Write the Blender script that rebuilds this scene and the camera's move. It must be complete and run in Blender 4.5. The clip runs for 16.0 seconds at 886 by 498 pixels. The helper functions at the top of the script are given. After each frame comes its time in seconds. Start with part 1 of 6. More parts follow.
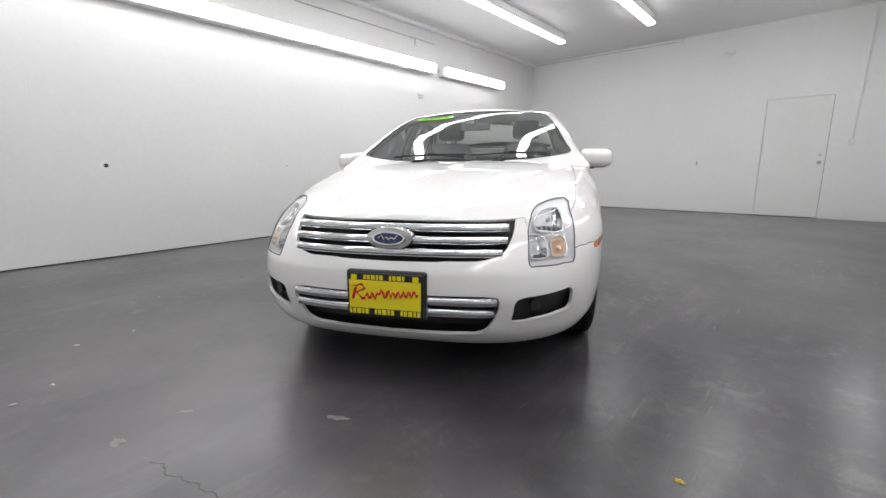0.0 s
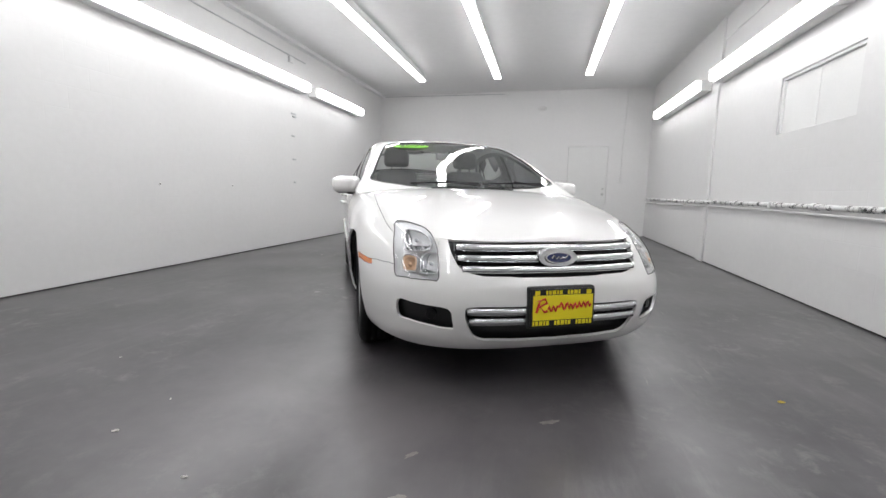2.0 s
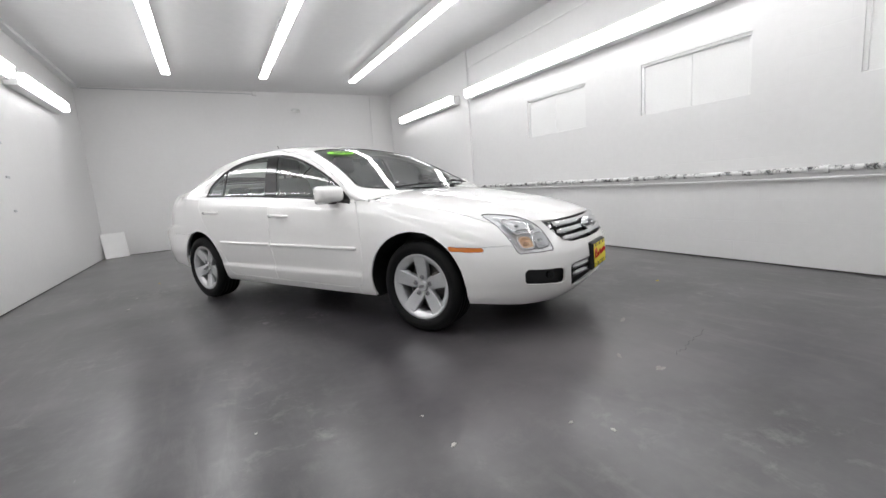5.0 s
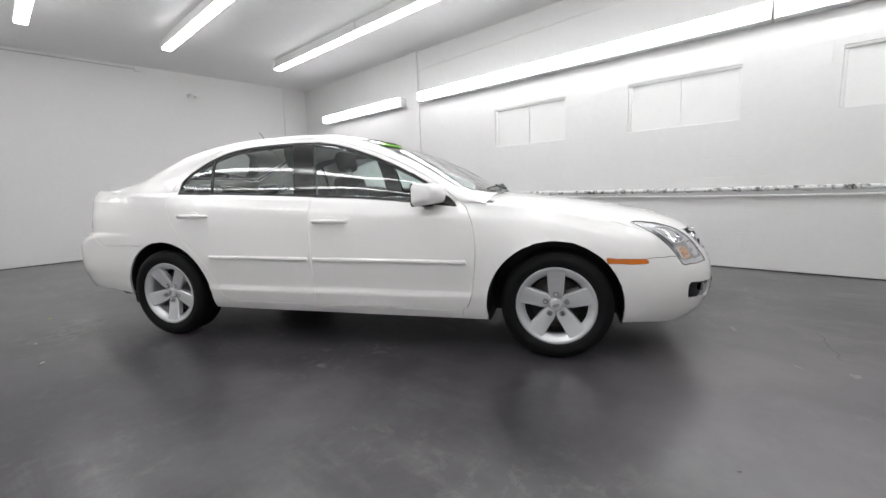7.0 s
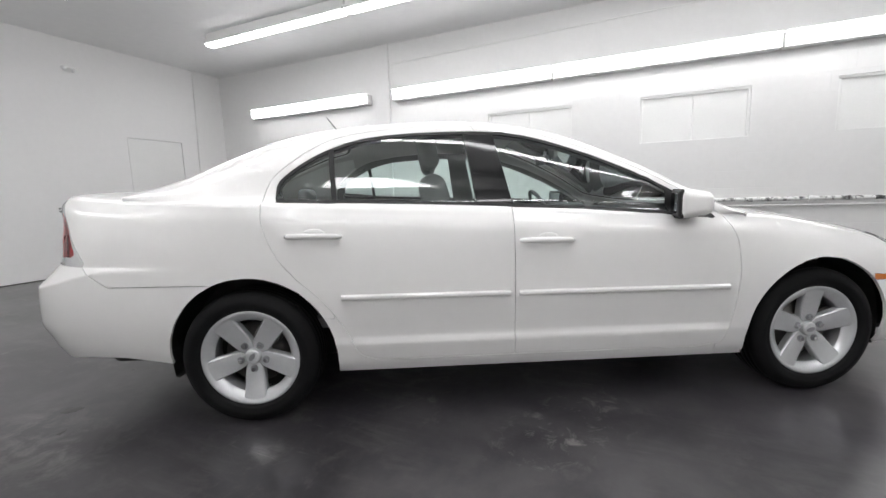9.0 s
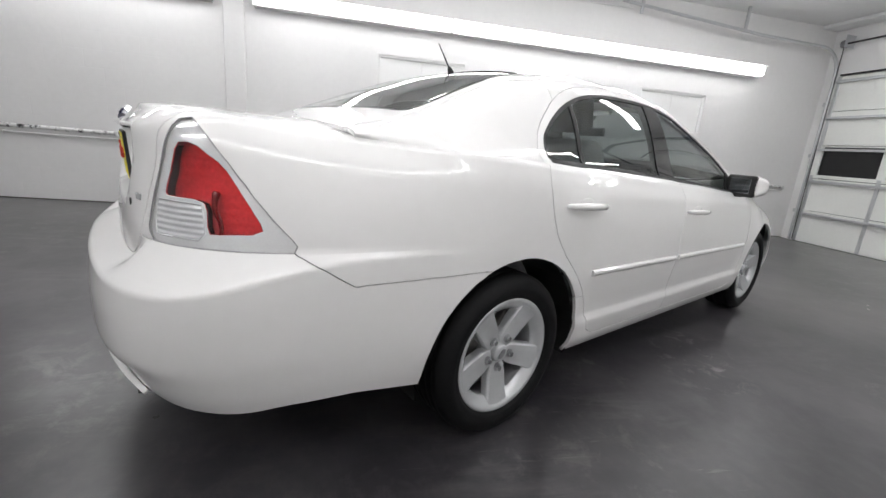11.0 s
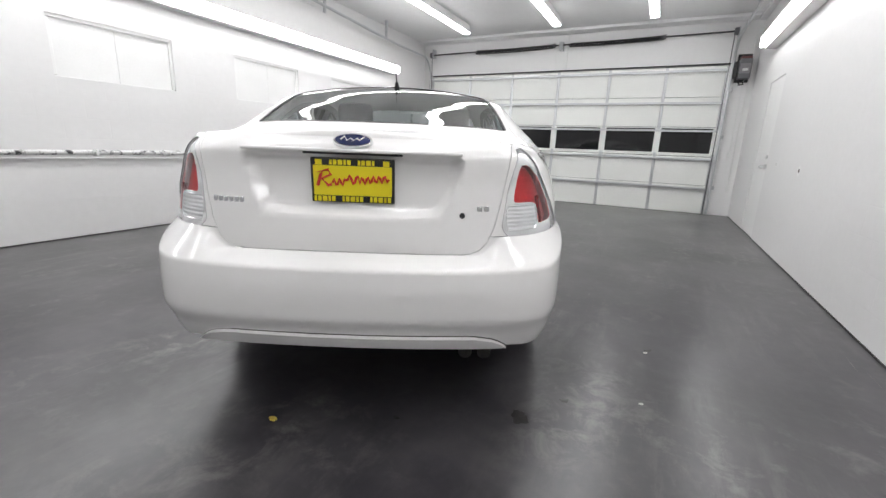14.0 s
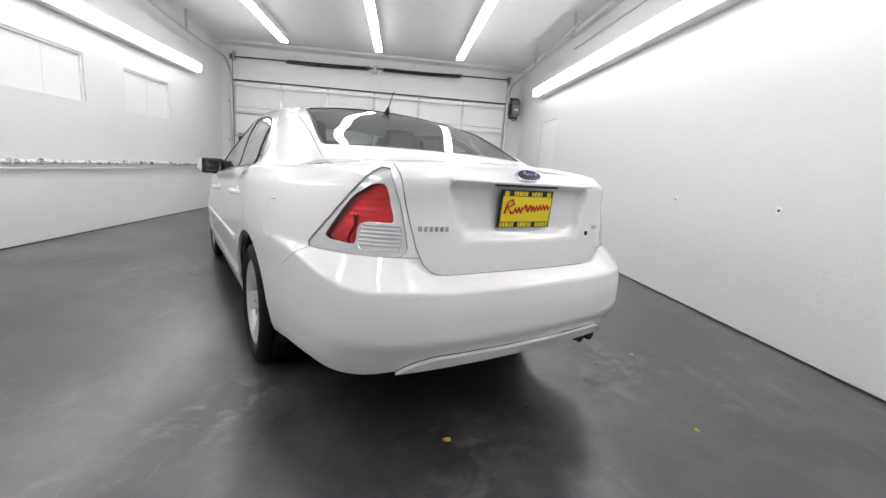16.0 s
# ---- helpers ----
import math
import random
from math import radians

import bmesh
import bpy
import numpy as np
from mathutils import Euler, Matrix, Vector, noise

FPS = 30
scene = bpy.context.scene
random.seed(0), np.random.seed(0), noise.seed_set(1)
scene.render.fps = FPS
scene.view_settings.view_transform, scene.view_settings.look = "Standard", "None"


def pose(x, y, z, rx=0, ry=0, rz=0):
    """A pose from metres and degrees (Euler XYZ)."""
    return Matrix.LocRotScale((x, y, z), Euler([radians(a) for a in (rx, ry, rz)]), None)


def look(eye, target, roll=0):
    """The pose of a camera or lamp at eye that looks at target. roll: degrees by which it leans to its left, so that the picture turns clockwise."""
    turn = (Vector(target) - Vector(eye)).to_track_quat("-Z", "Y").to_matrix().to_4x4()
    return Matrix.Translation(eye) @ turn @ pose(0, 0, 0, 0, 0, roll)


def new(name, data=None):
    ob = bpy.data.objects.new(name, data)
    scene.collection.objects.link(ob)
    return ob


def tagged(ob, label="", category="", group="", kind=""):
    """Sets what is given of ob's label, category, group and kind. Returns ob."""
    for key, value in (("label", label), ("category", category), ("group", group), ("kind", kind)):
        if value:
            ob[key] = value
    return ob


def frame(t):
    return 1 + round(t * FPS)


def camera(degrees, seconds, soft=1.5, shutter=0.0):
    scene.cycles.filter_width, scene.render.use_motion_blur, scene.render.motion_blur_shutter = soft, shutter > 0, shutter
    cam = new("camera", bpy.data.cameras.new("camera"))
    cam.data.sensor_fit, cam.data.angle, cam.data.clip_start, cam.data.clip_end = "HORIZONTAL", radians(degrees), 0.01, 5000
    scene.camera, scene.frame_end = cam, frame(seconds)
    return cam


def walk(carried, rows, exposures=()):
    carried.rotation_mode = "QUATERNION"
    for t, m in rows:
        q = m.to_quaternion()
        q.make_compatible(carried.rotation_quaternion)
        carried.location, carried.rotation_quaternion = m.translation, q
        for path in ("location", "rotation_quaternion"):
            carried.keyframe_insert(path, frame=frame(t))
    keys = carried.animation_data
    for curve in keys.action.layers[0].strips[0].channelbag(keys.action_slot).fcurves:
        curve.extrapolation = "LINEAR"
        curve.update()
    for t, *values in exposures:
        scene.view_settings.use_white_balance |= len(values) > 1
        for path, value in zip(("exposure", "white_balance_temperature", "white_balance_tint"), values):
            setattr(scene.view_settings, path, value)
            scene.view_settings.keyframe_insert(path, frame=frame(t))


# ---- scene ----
from mathutils import bvhtree

cam = camera(93.1, 16.0)
PATH = [
    (0, (2.277, -3.152, 0.908), (0.988, -1.67, 0.528), -0.4),
    (0.5, (2.02, -3.383, 0.896), (0.792, -1.849, 0.522), 0.2),
    (1, (1.701, -3.621, 0.928), (0.673, -1.94, 0.582), 1.3),
    (1.5, (1.345, -3.839, 0.936), (0.611, -1.997, 0.671), 0.3),
    (2, (0.981, -4.014, 0.921), (0.529, -2.084, 0.654), 1.2),
    (2.5, (0.644, -4.175, 0.921), (0.465, -2.203, 0.643), 1.3),
    (3, (0.297, -4.322, 0.921), (0.369, -2.345, 0.626), -2.0),
    (3.5, (-0.081, -4.397, 0.931), (0.195, -2.439, 0.633), -1.9),
    (4, (-0.486, -4.428, 0.95), (0.11, -2.547, 0.622), -3.1),
    (4.5, (-0.878, -4.314, 0.958), (-0.158, -2.481, 0.611), -4.8),
    (5, (-1.232, -4.148, 0.987), (-0.294, -2.41, 0.677), -4.4),
    (5.2, (-1.377, -4.081, 1.013), (-0.35, -2.385, 0.753), -2.8),
    (7.3, (-2.305, -2.489, 1.004), (-0.776, -1.24, 0.684), -2.3),
    (7.5, (-2.384, -2.307, 1.011), (-0.808, -1.12, 0.682), -2.5),
    (8, (-2.513, -1.826, 1.005), (-0.907, -0.679, 0.678), -4.7),
    (8.5, (-2.581, -1.348, 1.025), (-0.882, -0.337, 0.721), -2.6),
    (9, (-2.668, -0.843, 1.047), (-0.868, -0.014, 0.779), -1.7),
    (9.2, (-2.684, -0.634, 1.021), (-0.862, 0.153, 0.769), -0.3),
    (11.3, (-2.703, 1.561, 1.05), (-0.874, 0.903, 0.58), 2.9),
    (11.5, (-2.692, 1.716, 1.03), (-0.927, 0.893, 0.574), 1.2),
    (12, (-2.666, 2.08, 1.046), (-1.114, 0.902, 0.596), 3.8),
    (12.5, (-2.638, 2.404, 1.074), (-1.304, 0.994, 0.593), 3.3),
    (13, (-2.493, 2.707, 1.05), (-1.25, 1.215, 0.569), 2.4),
    (13.5, (-2.283, 2.99, 1.054), (-1.254, 1.348, 0.562), 4.4),
    (14, (-2.003, 3.244, 1.063), (-1.134, 1.507, 0.587), 2.2),
    (14.5, (-1.652, 3.423, 1.069), (-0.944, 1.611, 0.604), 3.1),
    (15, (-1.3, 3.583, 1.069), (-0.973, 1.661, 0.623), 1.0),
    (15.5, (-0.924, 3.682, 1.052), (-0.847, 1.729, 0.626), 2.1),
    (16, (-0.55, 3.757, 1.066), (-0.769, 1.803, 0.699), 4.1),
]
EXPOSURE = [(0.0, 0.15), (8.5, 0.14), (12.0, 0.12), (14.0, 0.31), (16.0, 0.32)]
walk(cam, [(t, look(eye, target, roll)) for t, eye, target, roll in PATH], EXPOSURE)

# ---- light ----
world = bpy.data.worlds.new("night")
world.use_nodes = True
world.node_tree.nodes["Background"].inputs[0].default_value = (0.02, 0.022, 0.03, 1)
world.node_tree.nodes["Background"].inputs[1].default_value = 0.2
scene.world = world
TUBE_WALL, TUBE_CEILING = 9.0, 12.5  # strength of the fluorescent diffusers


# ---- small tools ----
def node(nt, kind, **values):
    n = nt.nodes.new(kind)
    for key, value in values.items():
        n.inputs[key.replace("_", " ")].default_value = value
    return n


def surface(name, colour, rough=0.5, metal=0.0, coat=0.0, vary=0.06, scale=3.0, bump=0.0, bump_scale=200.0, rough_vary=0.0, spec=0.5, grime=None, grime_at=0.62):
    """A plain surface with stains at one scale and grain at another."""
    m = bpy.data.materials.new(name)
    m.use_nodes = True
    nt = m.node_tree
    b = nt.nodes["Principled BSDF"]
    b.inputs["Roughness"].default_value = rough
    b.inputs["Metallic"].default_value = metal
    b.inputs["Coat Weight"].default_value = coat
    b.inputs["Coat Roughness"].default_value = 0.03
    b.inputs["Specular IOR Level"].default_value = spec
    co = nt.nodes.new("ShaderNodeTexCoord")
    big = node(nt, "ShaderNodeTexNoise", Scale=scale, Detail=5.0)
    fine = node(nt, "ShaderNodeTexNoise", Scale=scale * 14, Detail=3.0)
    nt.links.new(co.outputs["Object"], big.inputs["Vector"])
    nt.links.new(co.outputs["Object"], fine.inputs["Vector"])
    add = node(nt, "ShaderNodeMath")
    add.operation = "ADD"
    nt.links.new(big.outputs["Fac"], add.inputs[0])
    nt.links.new(fine.outputs["Fac"], add.inputs[1])
    ramp = nt.nodes.new("ShaderNodeMapRange")
    ramp.inputs["From Min"].default_value, ramp.inputs["From Max"].default_value = 0.6, 1.4
    ramp.inputs["To Min"].default_value, ramp.inputs["To Max"].default_value = 1 - vary, 1 + vary
    nt.links.new(add.outputs[0], ramp.inputs["Value"])
    mul = nt.nodes.new("ShaderNodeVectorMath")
    mul.operation = "SCALE"
    mul.inputs[0].default_value = colour[:3]
    nt.links.new(ramp.outputs["Result"], mul.inputs["Scale"])
    out = mul.outputs[0]
    if grime:
        spots = node(nt, "ShaderNodeTexNoise", Scale=scale * 2.3, Detail=8.0, Roughness=0.7)
        nt.links.new(co.outputs["Object"], spots.inputs["Vector"])
        mask = nt.nodes.new("ShaderNodeMapRange")
        mask.inputs["From Min"].default_value, mask.inputs["From Max"].default_value = grime_at, grime_at + 0.12
        nt.links.new(spots.outputs["Fac"], mask.inputs["Value"])
        mix = nt.nodes.new("ShaderNodeMix")
        mix.data_type = "RGBA"
        nt.links.new(mask.outputs["Result"], mix.inputs[0])
        nt.links.new(out, mix.inputs[6])
        mix.inputs[7].default_value = (*grime, 1)
        out = mix.outputs[2]
    nt.links.new(out, b.inputs["Base Color"])
    if rough_vary:
        r = nt.nodes.new("ShaderNodeMapRange")
        r.inputs["From Min"].default_value, r.inputs["From Max"].default_value = 0.3, 0.7
        r.inputs["To Min"].default_value, r.inputs["To Max"].default_value = rough - rough_vary, rough + rough_vary
        nt.links.new(big.outputs["Fac"], r.inputs["Value"])
        nt.links.new(r.outputs["Result"], b.inputs["Roughness"])
    if bump:
        grain = node(nt, "ShaderNodeTexNoise", Scale=bump_scale, Detail=3.0)
        nt.links.new(co.outputs["Object"], grain.inputs["Vector"])
        bp = node(nt, "ShaderNodeBump", Strength=bump, Distance=0.002)
        nt.links.new(grain.outputs["Fac"], bp.inputs["Height"])
        nt.links.new(bp.outputs["Normal"], b.inputs["Normal"])
    return m


def glowing(name, colour, strength):
    m = bpy.data.materials.new(name)
    m.use_nodes = True
    b = m.node_tree.nodes["Principled BSDF"]
    b.inputs["Base Color"].default_value = (0.9, 0.9, 0.9, 1)
    b.inputs["Emission Color"].default_value = (*colour, 1)
    b.inputs["Emission Strength"].default_value = strength
    return m


def mesh_of(name, bm, material, smooth=False):
    me = bpy.data.meshes.new(name)
    bm.normal_update()
    bm.to_mesh(me)
    bm.free()
    for m in material if isinstance(material, (list, tuple)) else [material]:
        me.materials.append(m)
    if smooth:
        me.polygons.foreach_set("use_smooth", [True] * len(me.polygons))
    return me


def part(name, bm, material, parent=None, label="", at=None, smooth=False):
    ob = new(name, mesh_of(name, bm, material, smooth))
    if parent:
        ob.parent = parent
    if at is not None:
        ob.matrix_basis = at
    if label:
        ob["label"] = label
    return ob


def empty(name, label, category, at=None, group="", kind=""):
    ob = new(name)
    ob.empty_display_size = 0.1
    if at is not None:
        ob.matrix_basis = at
    return tagged(ob, label, category, group, kind)


def box(bm, x0, x1, y0, y1, z0, z1, bevel=0.0, seg=2):
    """A box between the given planes, with rounded edges, added to bm."""
    made = bmesh.ops.create_cube(bm, size=1)["verts"]
    for v in made:
        v.co = Vector((x0 + (v.co.x + 0.5) * (x1 - x0), y0 + (v.co.y + 0.5) * (y1 - y0), z0 + (v.co.z + 0.5) * (z1 - z0)))
    if bevel:
        edges = list({e for v in made for e in v.link_edges})
        bmesh.ops.bevel(bm, geom=edges, offset=bevel, segments=seg, profile=0.5, affect="EDGES")
    return bm


def boxed(*args, **kw):
    return box(bmesh.new(), *args, **kw)


def rod(bm, a, b, r, r2=None, sides=12, caps=True):
    """A round bar from a to b added to bm."""
    a, b = Vector(a), Vector(b)
    m = Matrix.Translation((a + b) / 2) @ (b - a).to_track_quat("Z", "Y").to_matrix().to_4x4()
    bmesh.ops.create_cone(bm, cap_ends=caps, segments=sides, radius1=r, radius2=r if r2 is None else r2, depth=(b - a).length, matrix=m)
    return bm


def tube(bm, points, r, sides=10):
    """A round pipe along a line of points, mitred at its bends."""
    pts = [Vector(p) for p in points]
    rings = []
    for i, p in enumerate(pts):
        d = ((pts[min(i + 1, len(pts) - 1)] - p).normalized() + (p - pts[max(i - 1, 0)]).normalized()).normalized()
        q = d.to_track_quat("Z", "Y")
        rad = r[i] if isinstance(r, (list, tuple)) else r
        rings.append([bm.verts.new(p + q @ Vector((math.cos(k * math.tau / sides) * rad, math.sin(k * math.tau / sides) * rad, 0))) for k in range(sides)])
    for a, b in zip(rings, rings[1:]):
        for k in range(sides):
            bm.faces.new((a[k], a[(k + 1) % sides], b[(k + 1) % sides], b[k]))
    bm.faces.new(rings[0][::-1])
    bm.faces.new(rings[-1])
    return bm


# ---- materials ----
def block_paint():
    """White paint over concrete blocks: soft joints that the paint half fills."""
    m = surface("painted_block", (0.75, 0.745, 0.74), 0.45, vary=0.025, scale=1.2)
    nt = m.node_tree
    b = nt.nodes["Principled BSDF"]
    co = nt.nodes.new("ShaderNodeTexCoord")
    sep = nt.nodes.new("ShaderNodeSeparateXYZ")
    nt.links.new(co.outputs["Object"], sep.inputs[0])
    along = node(nt, "ShaderNodeMath")
    along.operation = "ADD"
    nt.links.new(sep.outputs["X"], along.inputs[0])
    nt.links.new(sep.outputs["Y"], along.inputs[1])
    com = nt.nodes.new("ShaderNodeCombineXYZ")
    nt.links.new(along.outputs[0], com.inputs["X"])
    nt.links.new(sep.outputs["Z"], com.inputs["Y"])
    br = node(nt, "ShaderNodeTexBrick", Scale=1.0, Mortar_Size=0.006, Mortar_Smooth=0.7, Brick_Width=0.4, Row_Height=0.2)
    br.inputs["Color1"].default_value = br.inputs["Color2"].default_value = (1, 1, 1, 1)
    br.inputs["Mortar"].default_value = (0, 0, 0, 1)
    nt.links.new(com.outputs[0], br.inputs["Vector"])
    fill = node(nt, "ShaderNodeTexNoise", Scale=0.9, Detail=2.0)
    nt.links.new(co.outputs["Object"], fill.inputs["Vector"])
    keep = nt.nodes.new("ShaderNodeMapRange")
    keep.inputs["From Min"].default_value, keep.inputs["From Max"].default_value = 0.45, 0.7
    keep.inputs["To Min"].default_value, keep.inputs["To Max"].default_value = 0.03, 0.3
    nt.links.new(fill.outputs["Fac"], keep.inputs["Value"])
    bp = node(nt, "ShaderNodeBump", Distance=0.006)
    nt.links.new(keep.outputs["Result"], bp.inputs["Strength"])
    nt.links.new(br.outputs["Color"], bp.inputs["Height"])
    grain = node(nt, "ShaderNodeTexNoise", Scale=90.0, Detail=4.0)
    nt.links.new(co.outputs["Object"], grain.inputs["Vector"])
    bp2 = node(nt, "ShaderNodeBump", Strength=0.12, Distance=0.003)
    nt.links.new(grain.outputs["Fac"], bp2.inputs["Height"])
    nt.links.new(bp.outputs["Normal"], bp2.inputs["Normal"])
    nt.links.new(bp2.outputs["Normal"], b.inputs["Normal"])
    return m


BLOCK = block_paint()
PLASTER = surface("painted_plaster", (0.81, 0.805, 0.80), 0.5, vary=0.02, scale=1.0, bump=0.05)
CEILING = surface("ceiling_paint", (0.82, 0.82, 0.82), 0.6, vary=0.03, scale=0.7)
TRIM = surface("white_gloss_paint", (0.8, 0.8, 0.79), 0.35, vary=0.03, scale=4.0)
DOORPAINT = surface("garage_door_paint", (0.8, 0.81, 0.78), 0.4, vary=0.03, scale=3.0)
ALU = surface("galvanised_steel", (0.55, 0.56, 0.57), 0.35, 0.8, vary=0.08, scale=20)
DARK = surface("black_paint", (0.012, 0.012, 0.013), 0.45, vary=0.2, scale=10)
NIGHT = surface("night_glass", (0.006, 0.006, 0.007), 0.08, vary=0.05)
GREYPLASTIC = surface("grey_plastic", (0.16, 0.16, 0.17), 0.5, vary=0.08)
DIFFUSER = glowing("lit_wall_diffuser", (0.985, 0.985, 1.0), TUBE_WALL)
DIFFUSER_UP = glowing("lit_ceiling_diffuser", (0.985, 0.985, 1.0), TUBE_CEILING)


def floor_paint():
    m = bpy.data.materials.new("grey_floor_paint")
    m.use_nodes = True
    nt = m.node_tree
    b = nt.nodes["Principled BSDF"]
    co = nt.nodes.new("ShaderNodeTexCoord")
    def noise_at(scale, detail, rough=0.55, distort=0.0):
        n = node(nt, "ShaderNodeTexNoise", Scale=scale, Detail=detail, Roughness=rough, Distortion=distort)
        nt.links.new(co.outputs["Object"], n.inputs["Vector"])
        return n.outputs["Fac"]
    def span(value, a, b_, c, d):
        r = nt.nodes.new("ShaderNodeMapRange")
        for key, v in zip(("From Min", "From Max", "To Min", "To Max"), (a, b_, c, d)):
            r.inputs[key].default_value = v
        nt.links.new(value, r.inputs["Value"])
        return r.outputs["Result"]
    def blend(fac, a, b_):
        x = nt.nodes.new("ShaderNodeMix")
        x.data_type = "RGBA"
        nt.links.new(fac, x.inputs[0])
        for key, v in ((6, a), (7, b_)):
            if isinstance(v, tuple):
                x.inputs[key].default_value = v
            else:
                nt.links.new(v, x.inputs[key])
        return x.outputs[2]
    # soft clouds of grey and dark drifts; worn streaks, wisps and thin scratches only in places
    base = blend(span(noise_at(0.5, 3, 0.5), 0.3, 0.7, 0, 1), (0.026, 0.024, 0.029, 1), (0.050, 0.047, 0.053, 1))
    base = blend(span(noise_at(2.4, 5, 0.55, 0.3), 0.38, 0.78, 0, 0.85), base, (0.100, 0.094, 0.099, 1))
    base = blend(span(noise_at(1.3, 4, 0.5, 0.3), 0.42, 0.72, 0, 0.9), base, (0.016, 0.0145, 0.018, 1))
    base = blend(span(noise_at(16.0, 3, 0.6), 0.45, 0.85, 0, 0.25), base, (0.11, 0.105, 0.106, 1))
    def drawn(turn, scale, detail):
        stretch = node(nt, "ShaderNodeMapping", Rotation=(0, 0, turn), Scale=scale)
        nt.links.new(co.outputs["Object"], stretch.inputs["Vector"])
        n = node(nt, "ShaderNodeTexNoise", Scale=1.0, Detail=detail, Roughness=0.7, Distortion=0.3)
        nt.links.new(stretch.outputs["Vector"], n.inputs["Vector"])
        return n.outputs["Fac"]
    for gate, mark, tone in (
        (span(noise_at(0.9, 3), 0.42, 0.68, 0, 1), span(drawn(0.7, (9.0, 1.6, 1.0), 8.0), 0.50, 0.78, 0, 0.5), (0.25, 0.238, 0.228, 1)),
        (span(noise_at(1.1, 2, 0.5, 0.3), 0.44, 0.68, 0, 1), span(noise_at(7.0, 9, 0.72, 0.4), 0.52, 0.76, 0, 0.6), (0.27, 0.257, 0.245, 1)),
        (span(noise_at(0.7, 2), 0.5, 0.66, 0, 1), span(drawn(-0.5, (46.0, 3.0, 1.0), 3.0), 0.66, 0.74, 0, 0.5), (0.30, 0.285, 0.27, 1)),
        (span(noise_at(0.8, 2, 0.5, 0.2), 0.5, 0.66, 0, 1), span(drawn(1.3, (2.5, 38.0, 1.0), 3.0), 0.66, 0.74, 0, 0.5), (0.014, 0.013, 0.014, 1)),
    ):
        where = node(nt, "ShaderNodeMath")
        where.operation = "MULTIPLY"
        nt.links.new(gate, where.inputs[0])
        nt.links.new(mark, where.inputs[1])
        base = blend(where.outputs[0], base, tone)
    # paler ground before the car's nose, pale scrapes beside it, darker ground beside and behind it
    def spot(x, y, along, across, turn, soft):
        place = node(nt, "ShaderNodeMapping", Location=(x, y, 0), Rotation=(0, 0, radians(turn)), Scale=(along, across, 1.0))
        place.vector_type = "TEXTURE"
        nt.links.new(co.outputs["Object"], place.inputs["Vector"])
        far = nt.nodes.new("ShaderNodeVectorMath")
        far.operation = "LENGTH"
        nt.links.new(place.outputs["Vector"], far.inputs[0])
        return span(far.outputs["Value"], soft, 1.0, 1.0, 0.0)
    def times(a, b_):
        p = node(nt, "ShaderNodeMath")
        p.operation = "MULTIPLY"
        nt.links.new(a, p.inputs[0])
        nt.links.new(b_, p.inputs[1])
        return p.outputs[0]
    for where, mark, tone in (
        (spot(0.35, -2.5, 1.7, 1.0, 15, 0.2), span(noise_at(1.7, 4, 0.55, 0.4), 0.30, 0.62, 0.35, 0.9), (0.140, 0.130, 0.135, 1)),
        (spot(-0.85, -0.60, 0.55, 0.28, -25, 0.3), span(noise_at(9.0, 7, 0.7, 0.8), 0.54, 0.70, 0, 0.8), (0.30, 0.285, 0.275, 1)),
        (spot(-1.86, 1.45, 0.75, 0.30, 75, 0.2), span(noise_at(6.0, 7, 0.7, 0.5), 0.48, 0.70, 0, 0.75), (0.26, 0.245, 0.235, 1)),
        (spot(0.12, 2.0, 0.55, 0.25, 60, 0.2), span(noise_at(6.5, 7, 0.7, 0.5), 0.48, 0.70, 0, 0.7), (0.25, 0.238, 0.23, 1)),
        (spot(-0.82, 2.5, 0.45, 0.2, 70, 0.2), span(noise_at(6.0, 7, 0.7, 0.5), 0.46, 0.70, 0, 0.7), (0.25, 0.238, 0.23, 1)),
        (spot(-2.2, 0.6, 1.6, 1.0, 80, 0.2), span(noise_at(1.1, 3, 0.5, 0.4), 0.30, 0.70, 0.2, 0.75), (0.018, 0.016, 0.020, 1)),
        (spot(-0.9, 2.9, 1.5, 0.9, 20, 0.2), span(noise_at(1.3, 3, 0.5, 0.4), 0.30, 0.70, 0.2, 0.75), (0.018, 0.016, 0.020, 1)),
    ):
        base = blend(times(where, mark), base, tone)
    b.inputs["Specular IOR Level"].default_value = 0.5
    b.inputs["Coat Weight"].default_value = 0.38
    b.inputs["Coat Roughness"].default_value = 0.24
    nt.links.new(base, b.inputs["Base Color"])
    nt.links.new(span(noise_at(1.2, 3, 0.5), 0.3, 0.7, 0.285, 0.345), b.inputs["Roughness"])
    bp = node(nt, "ShaderNodeBump", Strength=0.03, Distance=0.004)
    nt.links.new(noise_at(14.0, 2, 0.5), bp.inputs["Height"])
    nt.links.new(bp.outputs["Normal"], b.inputs["Normal"])
    return m


FLOOR = floor_paint()

# ---- room: the car's garage, 6.5 m by 12.5 m ----
XL, XR, YG, YB, ZC = -3.22, 3.29, -6.0, 6.58, 3.36
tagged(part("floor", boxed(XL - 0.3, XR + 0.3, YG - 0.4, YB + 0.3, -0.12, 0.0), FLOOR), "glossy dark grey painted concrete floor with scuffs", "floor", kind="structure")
tagged(part("ceiling", boxed(XL - 0.3, XR + 0.3, YG - 0.4, YB + 0.3, ZC, ZC + 0.15), CEILING), "smooth white painted ceiling", "ceiling", kind="structure")
DOOR_B = (1.51, 2.41, 2.06)


